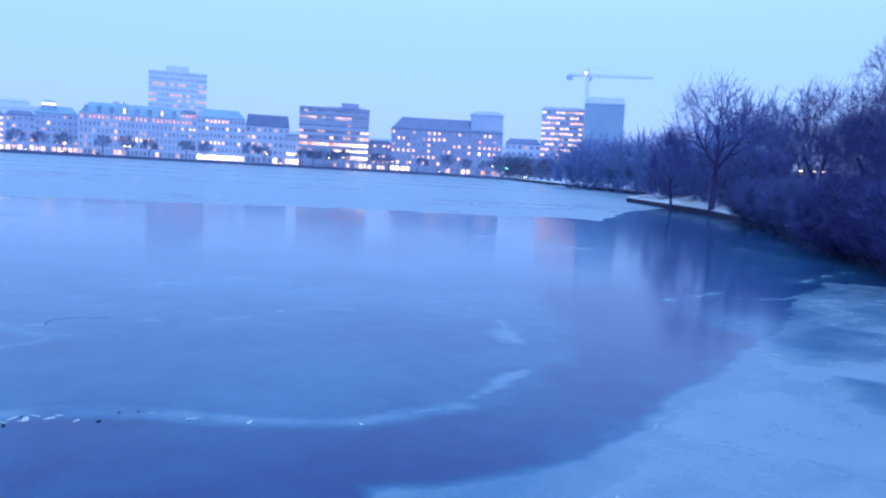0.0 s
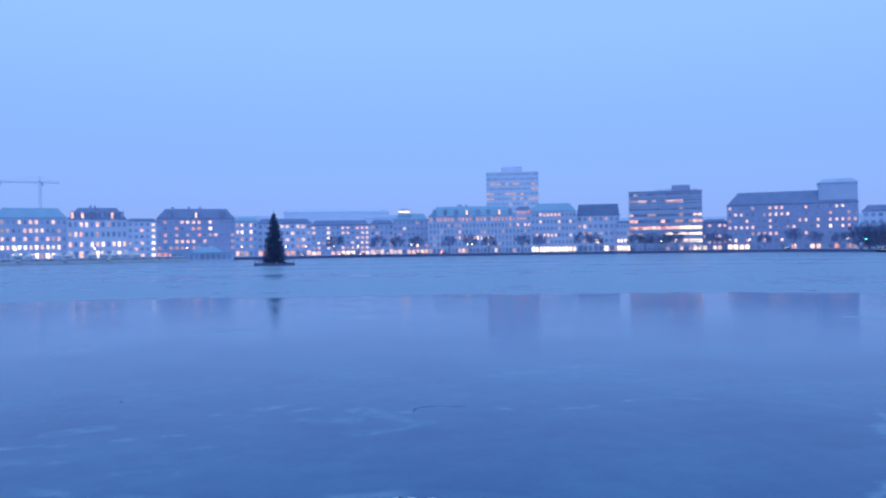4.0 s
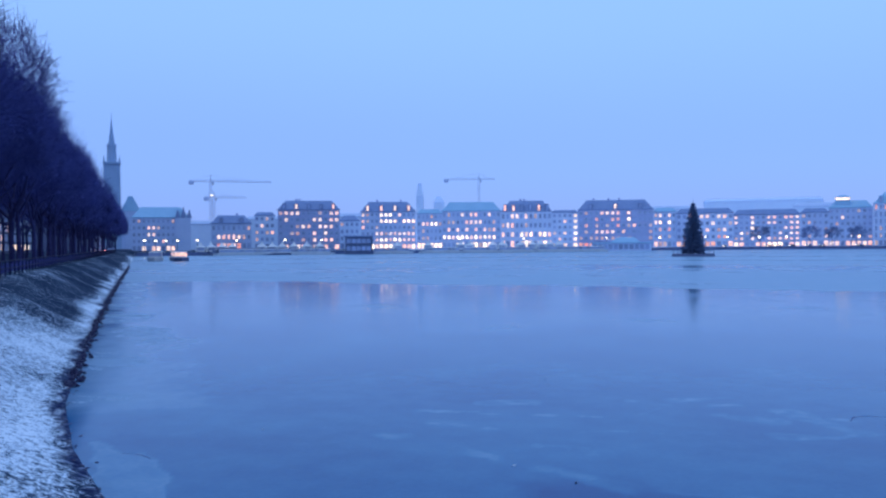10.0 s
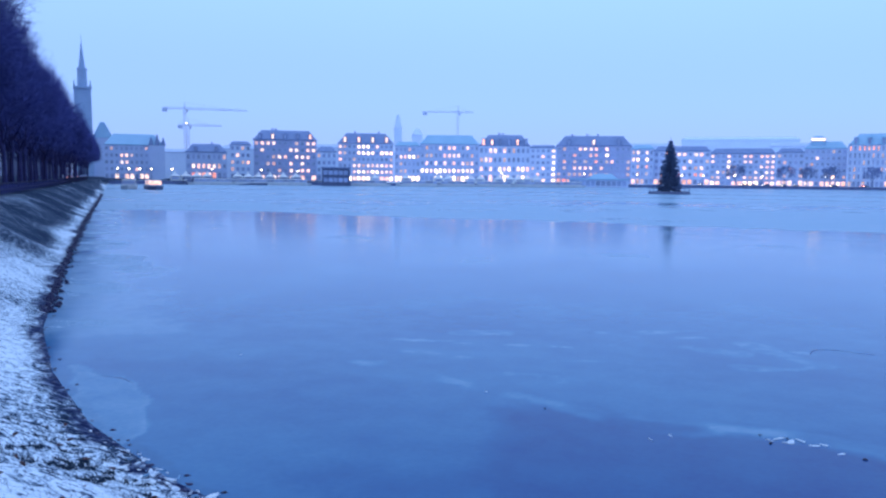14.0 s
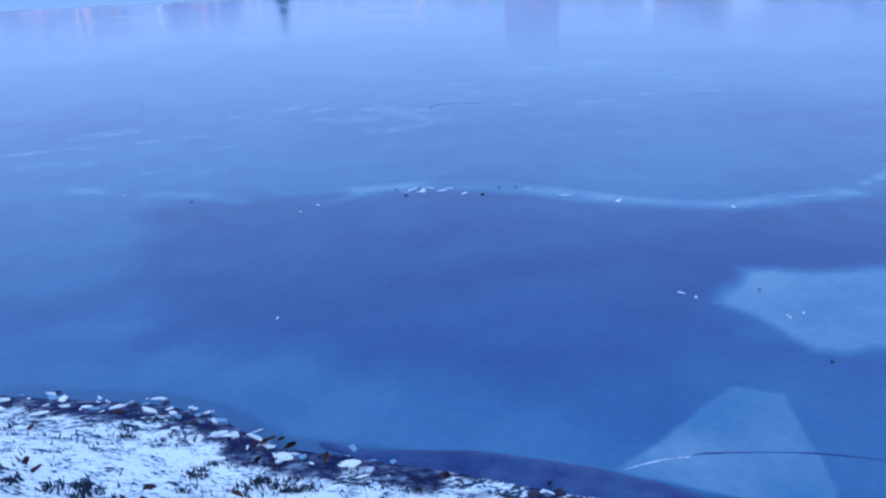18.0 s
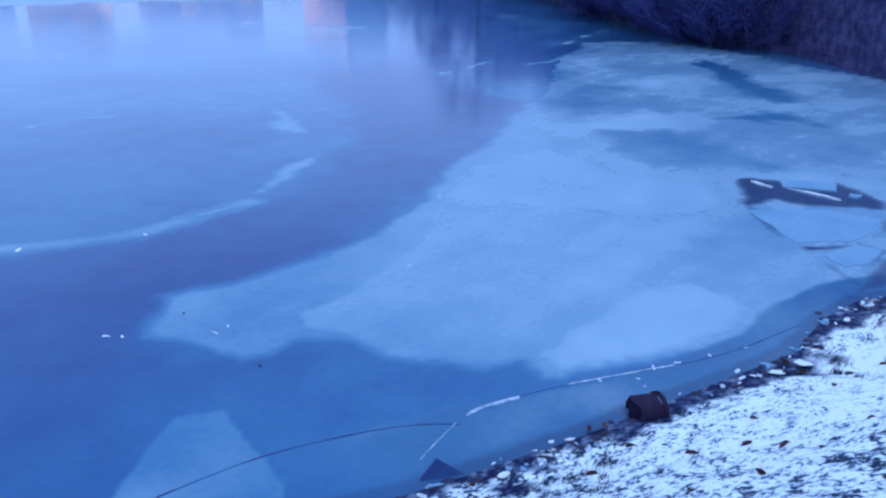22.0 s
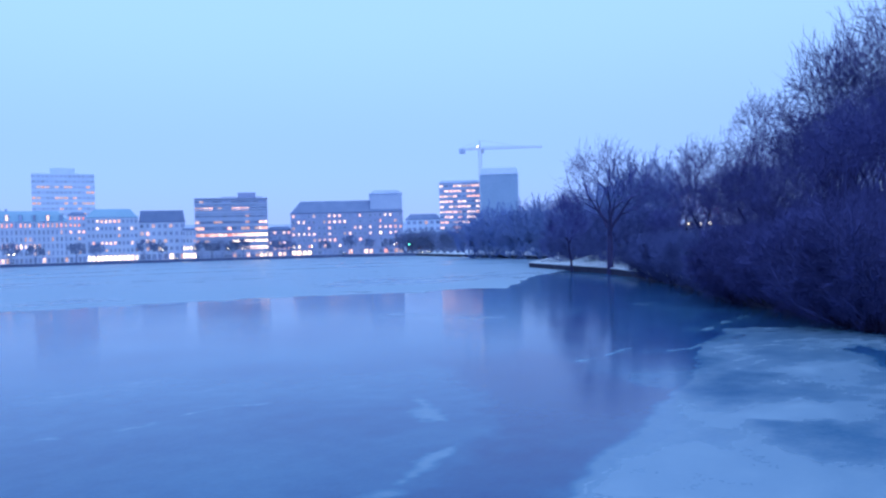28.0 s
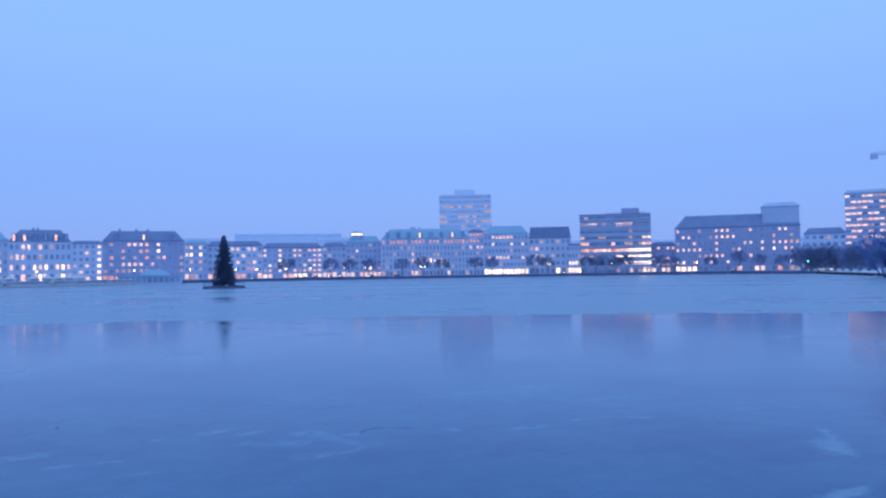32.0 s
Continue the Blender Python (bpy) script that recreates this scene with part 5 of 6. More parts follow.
# ---- the fir on its raft ----
def fir_on_raft():
    at = polar(3.2, 236)
    raft = thing("raft", "dark flat pontoon frozen into the lake", "pontoon", m=pose(at.x, at.y, 0, 0, 0, -3.2))
    bm = bmesh.new()
    box(bm, -5.8, 5.8, -5, 5, -0.1, 0.75, 0.3, 0.3)
    part("deck", bm, M_HULL, raft)
    for k in range(9):
        bm = bmesh.new()
        x = -5.4 + 1.35 * k
        tube(bm, (x, -4.8, 0.7), (x, -4.8, 1.7), 0.06, 0.06, 5)
        part("post", bm, M_METAL, raft)
    bm = bmesh.new()
    tube(bm, (-5.4, -4.8, 1.6), (5.4, -4.8, 1.6), 0.05, 0.05, 5)
    part("handrail", bm, M_METAL, raft)
    fir = thing("fir_tree", "tall dark fir tree standing on a raft", "fir tree", m=pose(at.x, at.y, 0.75))
    bm = bmesh.new()
    tube(bm, (0, 0, -0.02), (0, 0, 14.2), 0.32, 0.04, 8)
    part("trunk", bm, M_BARK, fir)
    rnd = random.Random(77)
    co, faces = [], []
    z = 0.7
    while z < 14.3:
        k = 1 - (z - 0.7) / 13.9
        reach = 2.75 * k ** 0.6 + 0.05
        n = int(9 + 12 * k)
        for i in range(n):
            a = 2 * math.pi * (i + rnd.random()) / n
            ln = reach * rnd.uniform(0.72, 1.12)
            p, d = Vector((0, 0, z + rnd.uniform(-0.2, 0.2))), Vector((math.cos(a), math.sin(a), rnd.uniform(-0.28, 0.02)))
            side = Vector((-math.sin(a), math.cos(a), 0))
            for s in range(4):                      # sprays of needles along the branch
                q = p + d * ln * (0.25 + 0.25 * s)
                w = (0.22 + 0.25 * k) * (1.15 - 0.2 * s) * rnd.uniform(0.8, 1.3)
                i0 = len(co)
                tip = q + d * ln * 0.34
                co += [q + side * w + Vector((0, 0, -0.18 * rnd.random())), q - side * w + Vector((0, 0, -0.18 * rnd.random())),
                       tip + Vector((0, 0, -0.12)), q + Vector((0, 0, 0.16)), q + Vector((0, 0, -0.28))]
                faces += [(i0, i0 + 2, i0 + 3), (i0 + 3, i0 + 2, i0 + 1), (i0, i0 + 4, i0 + 2), (i0 + 4, i0 + 1, i0 + 2)]
        z += 0.36
    me = bpy.data.meshes.new("crown")
    me.from_pydata(co, [], faces)
    me.materials.append(M_NEEDLE)
    crown = new("crown", me)
    crown.parent = fir
    bm = bmesh.new()
    tube(bm, (0, 0, 14.0), (0, 0, 15.3), 0.05, 0.03, 5)
    part("top_rod", bm, M_METAL, fir)


fir_on_raft()


# ---- quay walls ----
def quay(name, label, pts, tops, thick, material, cap):
    """A wall along the shoreline with a flat coping, built bay by bay into one sheet of stone."""
    bm = bmesh.new()
    bc = bmesh.new()
    for (a, b, ha, hb) in zip(pts, pts[1:], tops, tops[1:]):
        a, b = Vector(a), Vector(b)
        d = (b - a).normalized()
        nrm = Vector((-d.y, d.x)) if thick > 0 else Vector((d.y, -d.x))
        t = abs(thick)
        for m, lo, dz, o0, o1 in ((bm, -0.6, 0.0, 0.0, t), (bc, None, 0.14, -0.08, t + 0.1)):
            q = [a + nrm * o0, b + nrm * o0, b + nrm * o1, a + nrm * o1]
            hs = (ha, hb, hb, ha)
            v0 = [m.verts.new((p.x, p.y, lo if lo is not None else h + 0.003)) for p, h in zip(q, hs)]
            v1 = [m.verts.new((p.x, p.y, h + dz)) for p, h in zip(q, hs)]
            m.faces.new(v1)
            m.faces.new(v0[::-1])
            for i in range(4):
                j = (i + 1) % 4
                m.faces.new((v0[i], v0[j], v1[j], v1[i]))
    w = part(name, bm, material)
    part("coping", bc, cap, w)
    return tagged(w, label, "quay wall", kind="structure")


far_pts = [s[:2] for s in SHORE[6:17]]
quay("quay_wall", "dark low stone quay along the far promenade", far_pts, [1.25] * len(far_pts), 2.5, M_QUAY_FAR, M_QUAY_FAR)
r_pts = [s[:2] for s in SHORE[16:24]]
quay("quay_wall", "low dark quay edge dusted with snow", r_pts, [s[2] + 0.02 for s in SHORE[16:24]], 1.6, M_QUAY, M_CHIP)

# ---- the granite wall and its railing ----
wall_ob = thing("wall_embankment", "rough granite block embankment wall", "wall")
wall_ob["kind"] = "structure"
bm = bmesh.new()
WALL = [Vector((16.0, -8.0)), Vector((28.8, 2.2)), Vector((36.0, 7.9)), Vector((38.3, 12.3))]
for a, b in zip(WALL, WALL[1:]):
    d = (b - a).normalized()
    nrm = Vector((d.y, -d.x))
    q = [a + nrm * 0.1, b + nrm * 0.1, b + nrm * 0.7, a + nrm * 0.7]
    v0, v1 = [bm.verts.new((p.x, p.y, -0.6)) for p in q], [bm.verts.new((p.x, p.y, 2.48)) for p in q]
    bm.faces.new(v1)
    bm.faces.new(v0[::-1])
    for i in range(4):
        bm.faces.new((v0[i], v0[(i + 1) % 4], v1[(i + 1) % 4], v1[i]))
part("core", bm, M_GRANITE, wall_ob)
block_meshes = []
rb = random.Random(9)
for k in range(6):
    bm = bmesh.new()
    vs = box(bm, -0.479, 0.479, -0.14, 0.14, 0.0, 0.433)
    bmesh.ops.bevel(bm, geom=bm.edges[:], offset=0.010, segments=1, affect="EDGES")
    for v in bm.verts:
        v.co += Vector((rb.uniform(-0.004, 0.004), rb.uniform(-0.014, 0.010), rb.uniform(-0.004, 0.004)))
    block_meshes.append(mesh_of("block", bm, M_GRANITE))
for a, b in zip(WALL, WALL[1:]):
    d = (b - a).normalized()
    nrm = Vector((d.y, -d.x))
    ln = (b - a).length
    turn = math.atan2(d.y, d.x)
    for course in range(6):
        s = 0.2 + 0.48 * (course % 2)
        while s < ln:
            p = a + d * s + nrm * (0.06 + rb.uniform(-0.007, 0.007))
            piece("block", block_meshes[rb.randrange(6)], wall_ob, p.x, p.y, -0.12 + 0.435 * course, turn)
            s += 0.965
bm = bmesh.new()
for a, b in zip(WALL, WALL[1:]):
    d = (b - a).normalized()
    nrm = Vector((d.y, -d.x))
    q = [a - nrm * 0.16, b - nrm * 0.16, b + nrm * 1.7, a + nrm * 1.7]
    v0, v1 = [bm.verts.new((p.x, p.y, 2.49)) for p in q], [bm.verts.new((p.x, p.y, 2.68)) for p in q]
    bm.faces.new(v1)
    bm.faces.new(v0[::-1])
    for i in range(4):
        bm.faces.new((v0[i], v0[(i + 1) % 4], v1[(i + 1) % 4], v1[i]))
part("coping", bm, M_GRANITE, wall_ob)


def railing(label, line, z, height, bars, gap, post_r=0.05):
    """A railing along a line of points: each post, and each bar from end to end."""
    ob = thing("railing", label, "railing")
    bm = bmesh.new()
    tube(bm, (0, 0, -0.05), (0, 0, height), post_r, post_r * 0.9, 6)
    me = mesh_of("post", bm, M_METAL)
    for a, b in zip(line, line[1:]):
        ln = (b - a).length
        n = max(1, round(ln / gap))
        for k in range(n):
            p = a + (b - a) * (k / n)
            piece("post", me, ob, p.x, p.y, z)
        for h in bars:
            bm = bmesh.new()
            tube(bm, (a.x, a.y, z + h), (b.x, b.y, z + h), 0.035, 0.035, 5)
            part("bar", bm, M_METAL, ob)
    return ob


railing("dark steel railing on the embankment wall", [p + Vector((0.2, -0.25)) for p in WALL[:3]], 2.68, 1.1, (0.4, 0.75, 1.07), 1.6)
bank = [UP * s + OUT * 7.4 for s in (2, 20, 40, 60, 90, 120, 160, 210, 260)]
railing("dark steel railing along the promenade edge", bank, 2.3, 0.92, (0.45, 0.9), 1.75, 0.04)
hedge = thing("promenade_hedge", "low dark clipped hedge under the avenue", "hedge")
rh = random.Random(31)
hb = []
for k in range(2600):
    s = 20 + 150 * rh.random() ** 1.3
    p = UP * s + OUT * (8.6 + rh.uniform(-0.4, 0.4))
    a = Vector((p.x, p.y, 2.25 + rh.uniform(0, 0.3)))
    hb.append((a, a + Vector((rh.gauss(0, 0.2), rh.gauss(0, 0.2), rh.uniform(0.15, 0.55))), 0.03, 0.012))
hm = new("thicket", bars_mesh("thicket", hb, 3, M_TWIG))
hm.parent = hedge

# ---- lamps, market tents, boats and cars on the far side ----
def street_lamp(m, label="slender street lamp with a lit globe", h=5.0, glass=M_LAMP, size=0.42):
    ob = thing("street_lamp", label, "street lamp", "street lamps", m)
    bm = bmesh.new()
    tube(bm, (0, 0, -0.1), (0, 0, h), 0.09, 0.05, 6)
    part("pole", bm, M_METAL, ob)
    bm = bmesh.new()
    lump(bm, (0, 0, h), size, size, size * 1.3, random.Random(2), 8, 4, 0.02)
    part("globe", bm, glass, ob)
    return ob


lamp = street_lamp(pose(*polar(12.9, 456, 1.2)))
for a, r in ((26.1, 456), (16.9, 456), (17.2, 457), (9.1, 455), (33.0, 456), (7.4, 452), (-20.5, 372), (-25.3, 374), (-28.6, 372), (-31.2, 372), (-33.9, 372), (-33.2, 380),
             (-17.6, 372), (-13.0, 378), (-8.4, 384), (1.0, 430), (4.0, 444), (30.4, 457), (36.1, 457), (42.0, 450), (-34.6, 365), (-32.5, 376), (-22.8, 374), (-2.6, 405), (5.4, 448)):
    copy_thing(lamp, pose(*polar(a, r, 1.2)))
street_lamp(pose(*polar(43.0, 400, 1.2)), "traffic light showing green beside the quay", 4.2, M_GREEN_LAMP, 0.5)


def tent(m, wide=4.0):
    ob = thing("market_tent", "white pointed market tent on the promenade", "tent", "market tents", m)
    bm = bmesh.new()
    h = wide / 2
    box(bm, -h, h, -h, h, 0, 2.3)
    part("wall", bm, M_TENT, ob)
    bm = bmesh.new()
    box(bm, -h - 0.15, h + 0.15, -h - 0.15, h + 0.15, 2.3, 3.1, h * 0.62, h * 0.62)
    box(bm, -h * 0.42, h * 0.42, -h * 0.42, h * 0.42, 3.1, 4.7, h * 0.4, h * 0.4)
    part("canopy", bm, M_TENT, ob)
    bm = bmesh.new()
    box(bm, -h * 0.7, h * 0.7, -h - 0.02, -h + 0.05, 0.9, 2.0)
    part("counter_opening", bm, M_PANE, ob, "dim counter opening")
    return ob


first_tent = tent(pose(*polar(-31.0, 368, 1.25), 0, 0, 31))
rt = random.Random(17)
for a in (-30.3, -29.6, -28.9, -26.9, -26.2, -25.5, -24.7, -23.8, -22.9, -12.9, -12.2, -10.6, -9.9, -8.6, -7.8, -7.2, -6.6, -5.9, -17.4, -15.2):
    copy_thing(first_tent, pose(*polar(a, rt.uniform(368, 384), 1.25), 0, 0, -a + rt.uniform(-15, 15)))


def steamer(m, label, lit=False, length=20.0):
    """A flat lake steamer with a long glazed cabin."""
    ob = thing("lake_steamer", label, "boat", "moored boats", m)
    bm = bmesh.new()
    h = length / 2
    lo = [(-h, 0), (-h * 0.8, -2.0), (h * 0.85, -2.0), (h, -0.9), (h, 0.9), (h * 0.85, 2.0), (-h * 0.8, 2.0)]
    v0, v1 = [bm.verts.new((x * 0.96, y * 0.9, -0.1)) for x, y in lo], [bm.verts.new((x, y, 1.0)) for x, y in lo]
    bm.faces.new(v1)
    bm.faces.new(v0[::-1])
    for i in range(7):
        bm.faces.new((v0[i], v0[(i + 1) % 7], v1[(i + 1) % 7], v1[i]))
    part("hull", bm, M_WHITE if not lit else M_HULL, ob)
    bm = bmesh.new()
    box(bm, -h * 0.7, h * 0.8, -1.6, 1.6, 1.0, 1.35)
    box(bm, -h * 0.72, h * 0.82, -1.75, 1.75, 2.35, 2.6, 0.2, 0.2)
    n = 9
    for k in range(n + 1):
        x = -h * 0.7 + h * 1.5 * k / n
        for y in (-1.58, 1.50):
            box(bm, x - 0.06, x + 0.06, y, y + 0.08, 1.35, 2.35)
    part("cabin", bm, M_WHITE, ob)
    for k in range(n):
        x0, x1 = -h * 0.7 + h * 1.5 * k / n + 0.06, -h * 0.7 + h * 1.5 * (k + 1) / n - 0.06
        bm = bmesh.new()
        box(bm, x0, x1, -1.56, 1.56, 1.36, 2.34)
        part("pane", bm, M_LIT if lit and k % 3 != 1 else M_PANE, ob)
    return ob


steamer(pose(*polar(-32.4, 228), 0, 0, 128), "dark lake steamer with lit cabin moored at the bank", True, 14)
steamer(pose(*polar(-33.9, 236), 0, 0, 122), "dim grey lake steamer moored at the bank")
b0 = steamer(pose(*polar(-23.5, 345), 0, 0, 20), "white flat lake steamer moored at the jetty")
for a, r, t in ((-26.0, 346, 28), (-17.9, 348, 15), (-14.3, 352, 14), (-11.6, 356, 10), (-9.0, 358, 8), (-6.3, 366, 20), (-4.0, 374, 14), (-28.6, 345, 30)):
    copy_thing(b0, pose(*polar(a, r), 0, 0, t))
stage = thing("landing_stage", "long dark floating landing stage with a low canopy", "landing stage", m=pose(*polar(-26.6, 344), 0, 0, 26.6))
bm = bmesh.new()
box(bm, -26, 27, 0, 5, -0.2, 0.9)
part("pontoon", bm, M_HULL, stage)
bm = bmesh.new()
box(bm, -24, 25, 0.6, 4.4, 2.7, 3.0, 0.3, 0.3)
part("canopy", bm, M_HULL, stage)
bm = bmesh.new()
tube(bm, (0, 0, 0.9), (0, 0, 2.7), 0.10, 0.10, 5)
pile = mesh_of("pile", bm, M_METAL)
for k in range(14):
    for y in (0.9, 4.1):
        piece("pile", pile, stage, -23.5 + 3.7 * k, y, 0)
for k in range(6):
    bm = bmesh.new()
    box(bm, -22 + 7.6 * k, -18.5 + 7.6 * k, 2.0, 2.5, 0.9, 2.4)
    part("windbreak", bm, M_PANE, stage)
pav = thing("jetty_pavilion", "dark two-storey floating jetty pavilion", "pavilion", m=pose(*polar(-20.15, 342), 0, 0, 20.15))
bm = bmesh.new()
box(bm, -6.2, 6.2, 0, 9, -0.2, 0.8)
part("pontoon", bm, M_HULL, pav)
bm = bmesh.new()
box(bm, -5.8, 5.8, 0.4, 8.5, 0.8, 7.4)
part("body", bm, M_HULL, pav)
bm = bmesh.new()
box(bm, -6.3, 6.3, 0, 9, 7.4, 7.9)
part("roof", bm, M_SLATE, pav)
for f in range(2):
    for k in range(5):
        bm = bmesh.new()
        box(bm, -5.2 + 2.1 * k, -3.4 + 2.1 * k, 0.3, 0.5, 1.6 + 3.1 * f, 3.4 + 3.1 * f)
        part("pane", bm, M_PANE, pav)
low = thing("cafe_pavilion", "low flat-roofed lake pavilion with dark glass", "pavilion", m=pose(*polar(-1.6, 392), 0, 0, 1.6))
bm = bmesh.new()
box(bm, -14, 14, 0, 10, -0.2, 3.8)
part("body", bm, M_STONE_PALE, low)
bm = bmesh.new()
box(bm, -15, 15, -0.6, 10, 3.8, 4.3, 0.2, 0.2)
box(bm, -5, 9, 2, 9, 4.3, 6.6, 3, 2)
part("roof", bm, M_COPPER, low)
for k in range(11):
    bm = bmesh.new()
    box(bm, -13.4 + 2.45 * k, -11.4 + 2.45 * k, -0.06, 0.1, 0.8, 3.2)
    part("pane", bm, M_PANE, low)


def car(m, label="parked dark car with lamps lit", front=True):
    ob = thing("car", label, "car", "cars on the quay", m)
    bm = bmesh.new()
    box(bm, -2.1, 2.1, -0.85, 0.85, 0.3, 0.85, 0.08, 0.05)
    part("body", bm, M_CARPAINT, ob)
    bm = bmesh.new()
    box(bm, -1.3, 1.2, -0.78, 0.78, 0.85, 1.42, 0.45, 0.12)
    part("cabin", bm, M_PANE, ob)
    for x in (-1.35, 1.35):
        for y in (-0.8, 0.8):
            bm = bmesh.new()
            tube(bm, (x, y - 0.1, 0.32), (x, y + 0.1, 0.32), 0.32, 0.32, 10)
            part("wheel", bm, M_RUBBER, ob)
    for y in (-0.6, 0.6):
        bm = bmesh.new()
        lump(bm, (2.05, y, 0.55), 0.14, 0.22, 0.2, random.Random(3), 6, 3, 0.03)
        part("headlight", bm, M_LAMP, ob)
        bm = bmesh.new()
        lump(bm, (-2.05, y, 0.6), 0.12, 0.2, 0.18, random.Random(3), 6, 3, 0.03)
        part("tail_lamp", bm, M_RED_LAMP, ob)
    return ob


c0 = car(pose(*polar(9.4, 455, 1.2), 0, 0, -130))
for a, r, t in ((8.6, 455, -120), (7.9, 456, -110), (10.4, 456, -125), (11.2, 455, -120), (13.4, 456, -140), (15.2, 456, 40), (8.2, 460, -95), (5.2, 450, -105), (27.0, 457, -120),
                (38.4, 455, -140), (43.9, 410, -150), (44.4, 412, -140), (46.9, 300, -140), (49.6, 280, 40)):
    copy_thing(c0, pose(*polar(a, r, 1.2 if r > 350 else land_z(*polar(a, r)[:2])), 0, 0, t))
for a, r, t in ((81.6, 60, 190), (85.4, 61, 12), (62.9, 92, 207), (64.3, 93, 205)):
    p = polar(a, r)
    copy_thing(c0, pose(p.x, p.y, max(land_z(p.x, p.y), 4 + r * 0.012), 0, 0, t))
board = thing("notice_board", "pale notice board with a dark lower half on the railing", "notice board", m=pose(30.1, 2.78, 2.68, 0, 0, -84.2))
bm = bmesh.new()
box(bm, -0.30, 0.30, -0.03, 0.03, 0.72, 1.08)
part("pale_panel", bm, M_CRANE, board)
bm = bmesh.new()
box(bm, -0.30, 0.30, -0.03, 0.03, 0.28, 0.717)
part("dark_panel", bm, M_METAL, board)
for x in (-0.34, 0.34):
    bm = bmesh.new()
    tube(bm, (x, 0, 0), (x, 0, 1.1), 0.035, 0.035, 6)
    part("post", bm, M_METAL, board)
for s, off in ((255, 12.5), (262, 15.5), (270, 12.8), (283, 15.5), (296, 13.2), (240, 16.5)):
    p = UP * s + OUT * (off - 7)
    copy_thing(c0, pose(p.x + OUT.x * 3, p.y + OUT.y * 3, 2.25, 0, 0, math.degrees(math.atan2(UP.y, UP.x))))


# ---- near bank: edging stones, litter, pipe, floes ----
def shore_point(s):
    """A point s metres along the near shoreline, from the wall's end to the avenue, and the way inland."""
    pts = [Vector(p[:2]) for p in SHORE[28:] + SHORE[:7]]
    for a, b in zip(pts, pts[1:]):
        ln = (b - a).length
        if s <= ln:
            d = (b - a) / ln
            return a + d * s, Vector((-d.y, d.x))
        s -= ln
    return b, Vector((-d.y, d.x))


re_ = random.Random(13)
edge = thing("shore_edging", "dark wet edging stones along the shoreline", "edging")
edge["kind"] = "structure"
stone_meshes = []
for k in range(7):
    bm = bmesh.new()
    lump(bm, (0, 0, -0.04), re_.uniform(0.05, 0.12), re_.uniform(0.04, 0.08), re_.uniform(0.03, 0.06), re_, 9, 4, 0.12)
    stone_meshes.append(mesh_of("stone", bm, M_WET))
for k in range(200):
    s = 34 * (k / 200) + re_.uniform(-0.05, 0.05)
    p, n = shore_point(max(0.01, s))
    q = p + n * re_.gauss(0.16, 0.12)
    piece("stone", stone_meshes[re_.randrange(7)], edge, q.x, q.y, max(0.0, land_z(q.x, q.y)), re_.uniform(0, 6.28))
bm = bmesh.new()
for k in range(900):
    s = 34 + 150 * (k / 900) ** 1.7
    p, n = shore_point(s)
    q = p + n * re_.gauss(0.12, 0.13)
    w = 0.06 + 0.12 * (k / 900)
    lump(bm, (q.x, q.y, -0.03), w * re_.uniform(0.8, 1.6), w, 0.06 + 0.08 * re_.random(), re_, 6, 2, 0.25)
far_stones = part("far_stones", bm, M_WET, edge)
far_stones["kind"] = "stuff"

def flat_shard(rnd, sides, rx, ry, thick, material):
    """A flat broken piece with an uneven outline and a slightly domed top."""
    bm = bmesh.new()
    ring = [(math.cos(2 * math.pi * (i + rnd.uniform(-0.25, 0.25)) / sides) * rx * rnd.uniform(0.7, 1.1),
             math.sin(2 * math.pi * (i + rnd.uniform(-0.25, 0.25)) / sides) * ry * rnd.uniform(0.7, 1.1)) for i in range(sides)]
    rows = [[bm.verts.new((x * k, y * k, z)) for x, y in ring] for k, z in ((0.97, -0.012), (1.0, thick * 0.7), (0.9, thick))]
    for lo, hi in zip(rows, rows[1:]):
        for i in range(sides):
            bm.faces.new((lo[i], lo[(i + 1) % sides], hi[(i + 1) % sides], hi[i]))
    bm.faces.new(rows[-1])
    bm.faces.new(rows[0][::-1])
    return mesh_of("ice_chip", bm, material)


chip_meshes = [flat_shard(re_, re_.randrange(5, 8), re_.uniform(0.05, 0.12), re_.uniform(0.02, 0.055), re_.uniform(0.004, 0.014), M_CHIP if k % 3 else M_FLOE) for k in range(9)]
for k in range(0, 190):
    p, n = shore_point(re_.uniform(11.5, 21) if k < 110 else re_.uniform(0, 11))
    q = p + n * (abs(re_.gauss(0.16, 0.16)) if k < 110 else re_.uniform(0.02, 0.34))
    if (q - Vector((6.3, 2.1))).length < 0.6:
        continue
    ob = piece("ice_chip", chip_meshes[re_.randrange(9)], None, q.x, q.y, max(0.004, land_z(q.x, q.y) + 0.012), re_.uniform(0, 6.28))
    ob.rotation_euler = (re_.gauss(0, 0.16), re_.gauss(0, 0.16), re_.gauss(-0.5, 0.6))
    s = re_.choice((0.45, 0.6, 0.8, 1.2)) * (1.25 if k < 50 else 0.75)
    ob.scale = (s, s, s)
    tagged(ob, "white broken ice chip at the shoreline", "ice chip", "ice chips")
clump_meshes = []
for k in range(5):
    bm = bmesh.new()
    lump(bm, (0, 0, 0), re_.uniform(0.06, 0.12), re_.uniform(0.04, 0.07), re_.uniform(0.025, 0.045), re_, 10, 4, 0.3)
    clump_meshes.append(mesh_of("snow_clump", bm, M_SNOW))
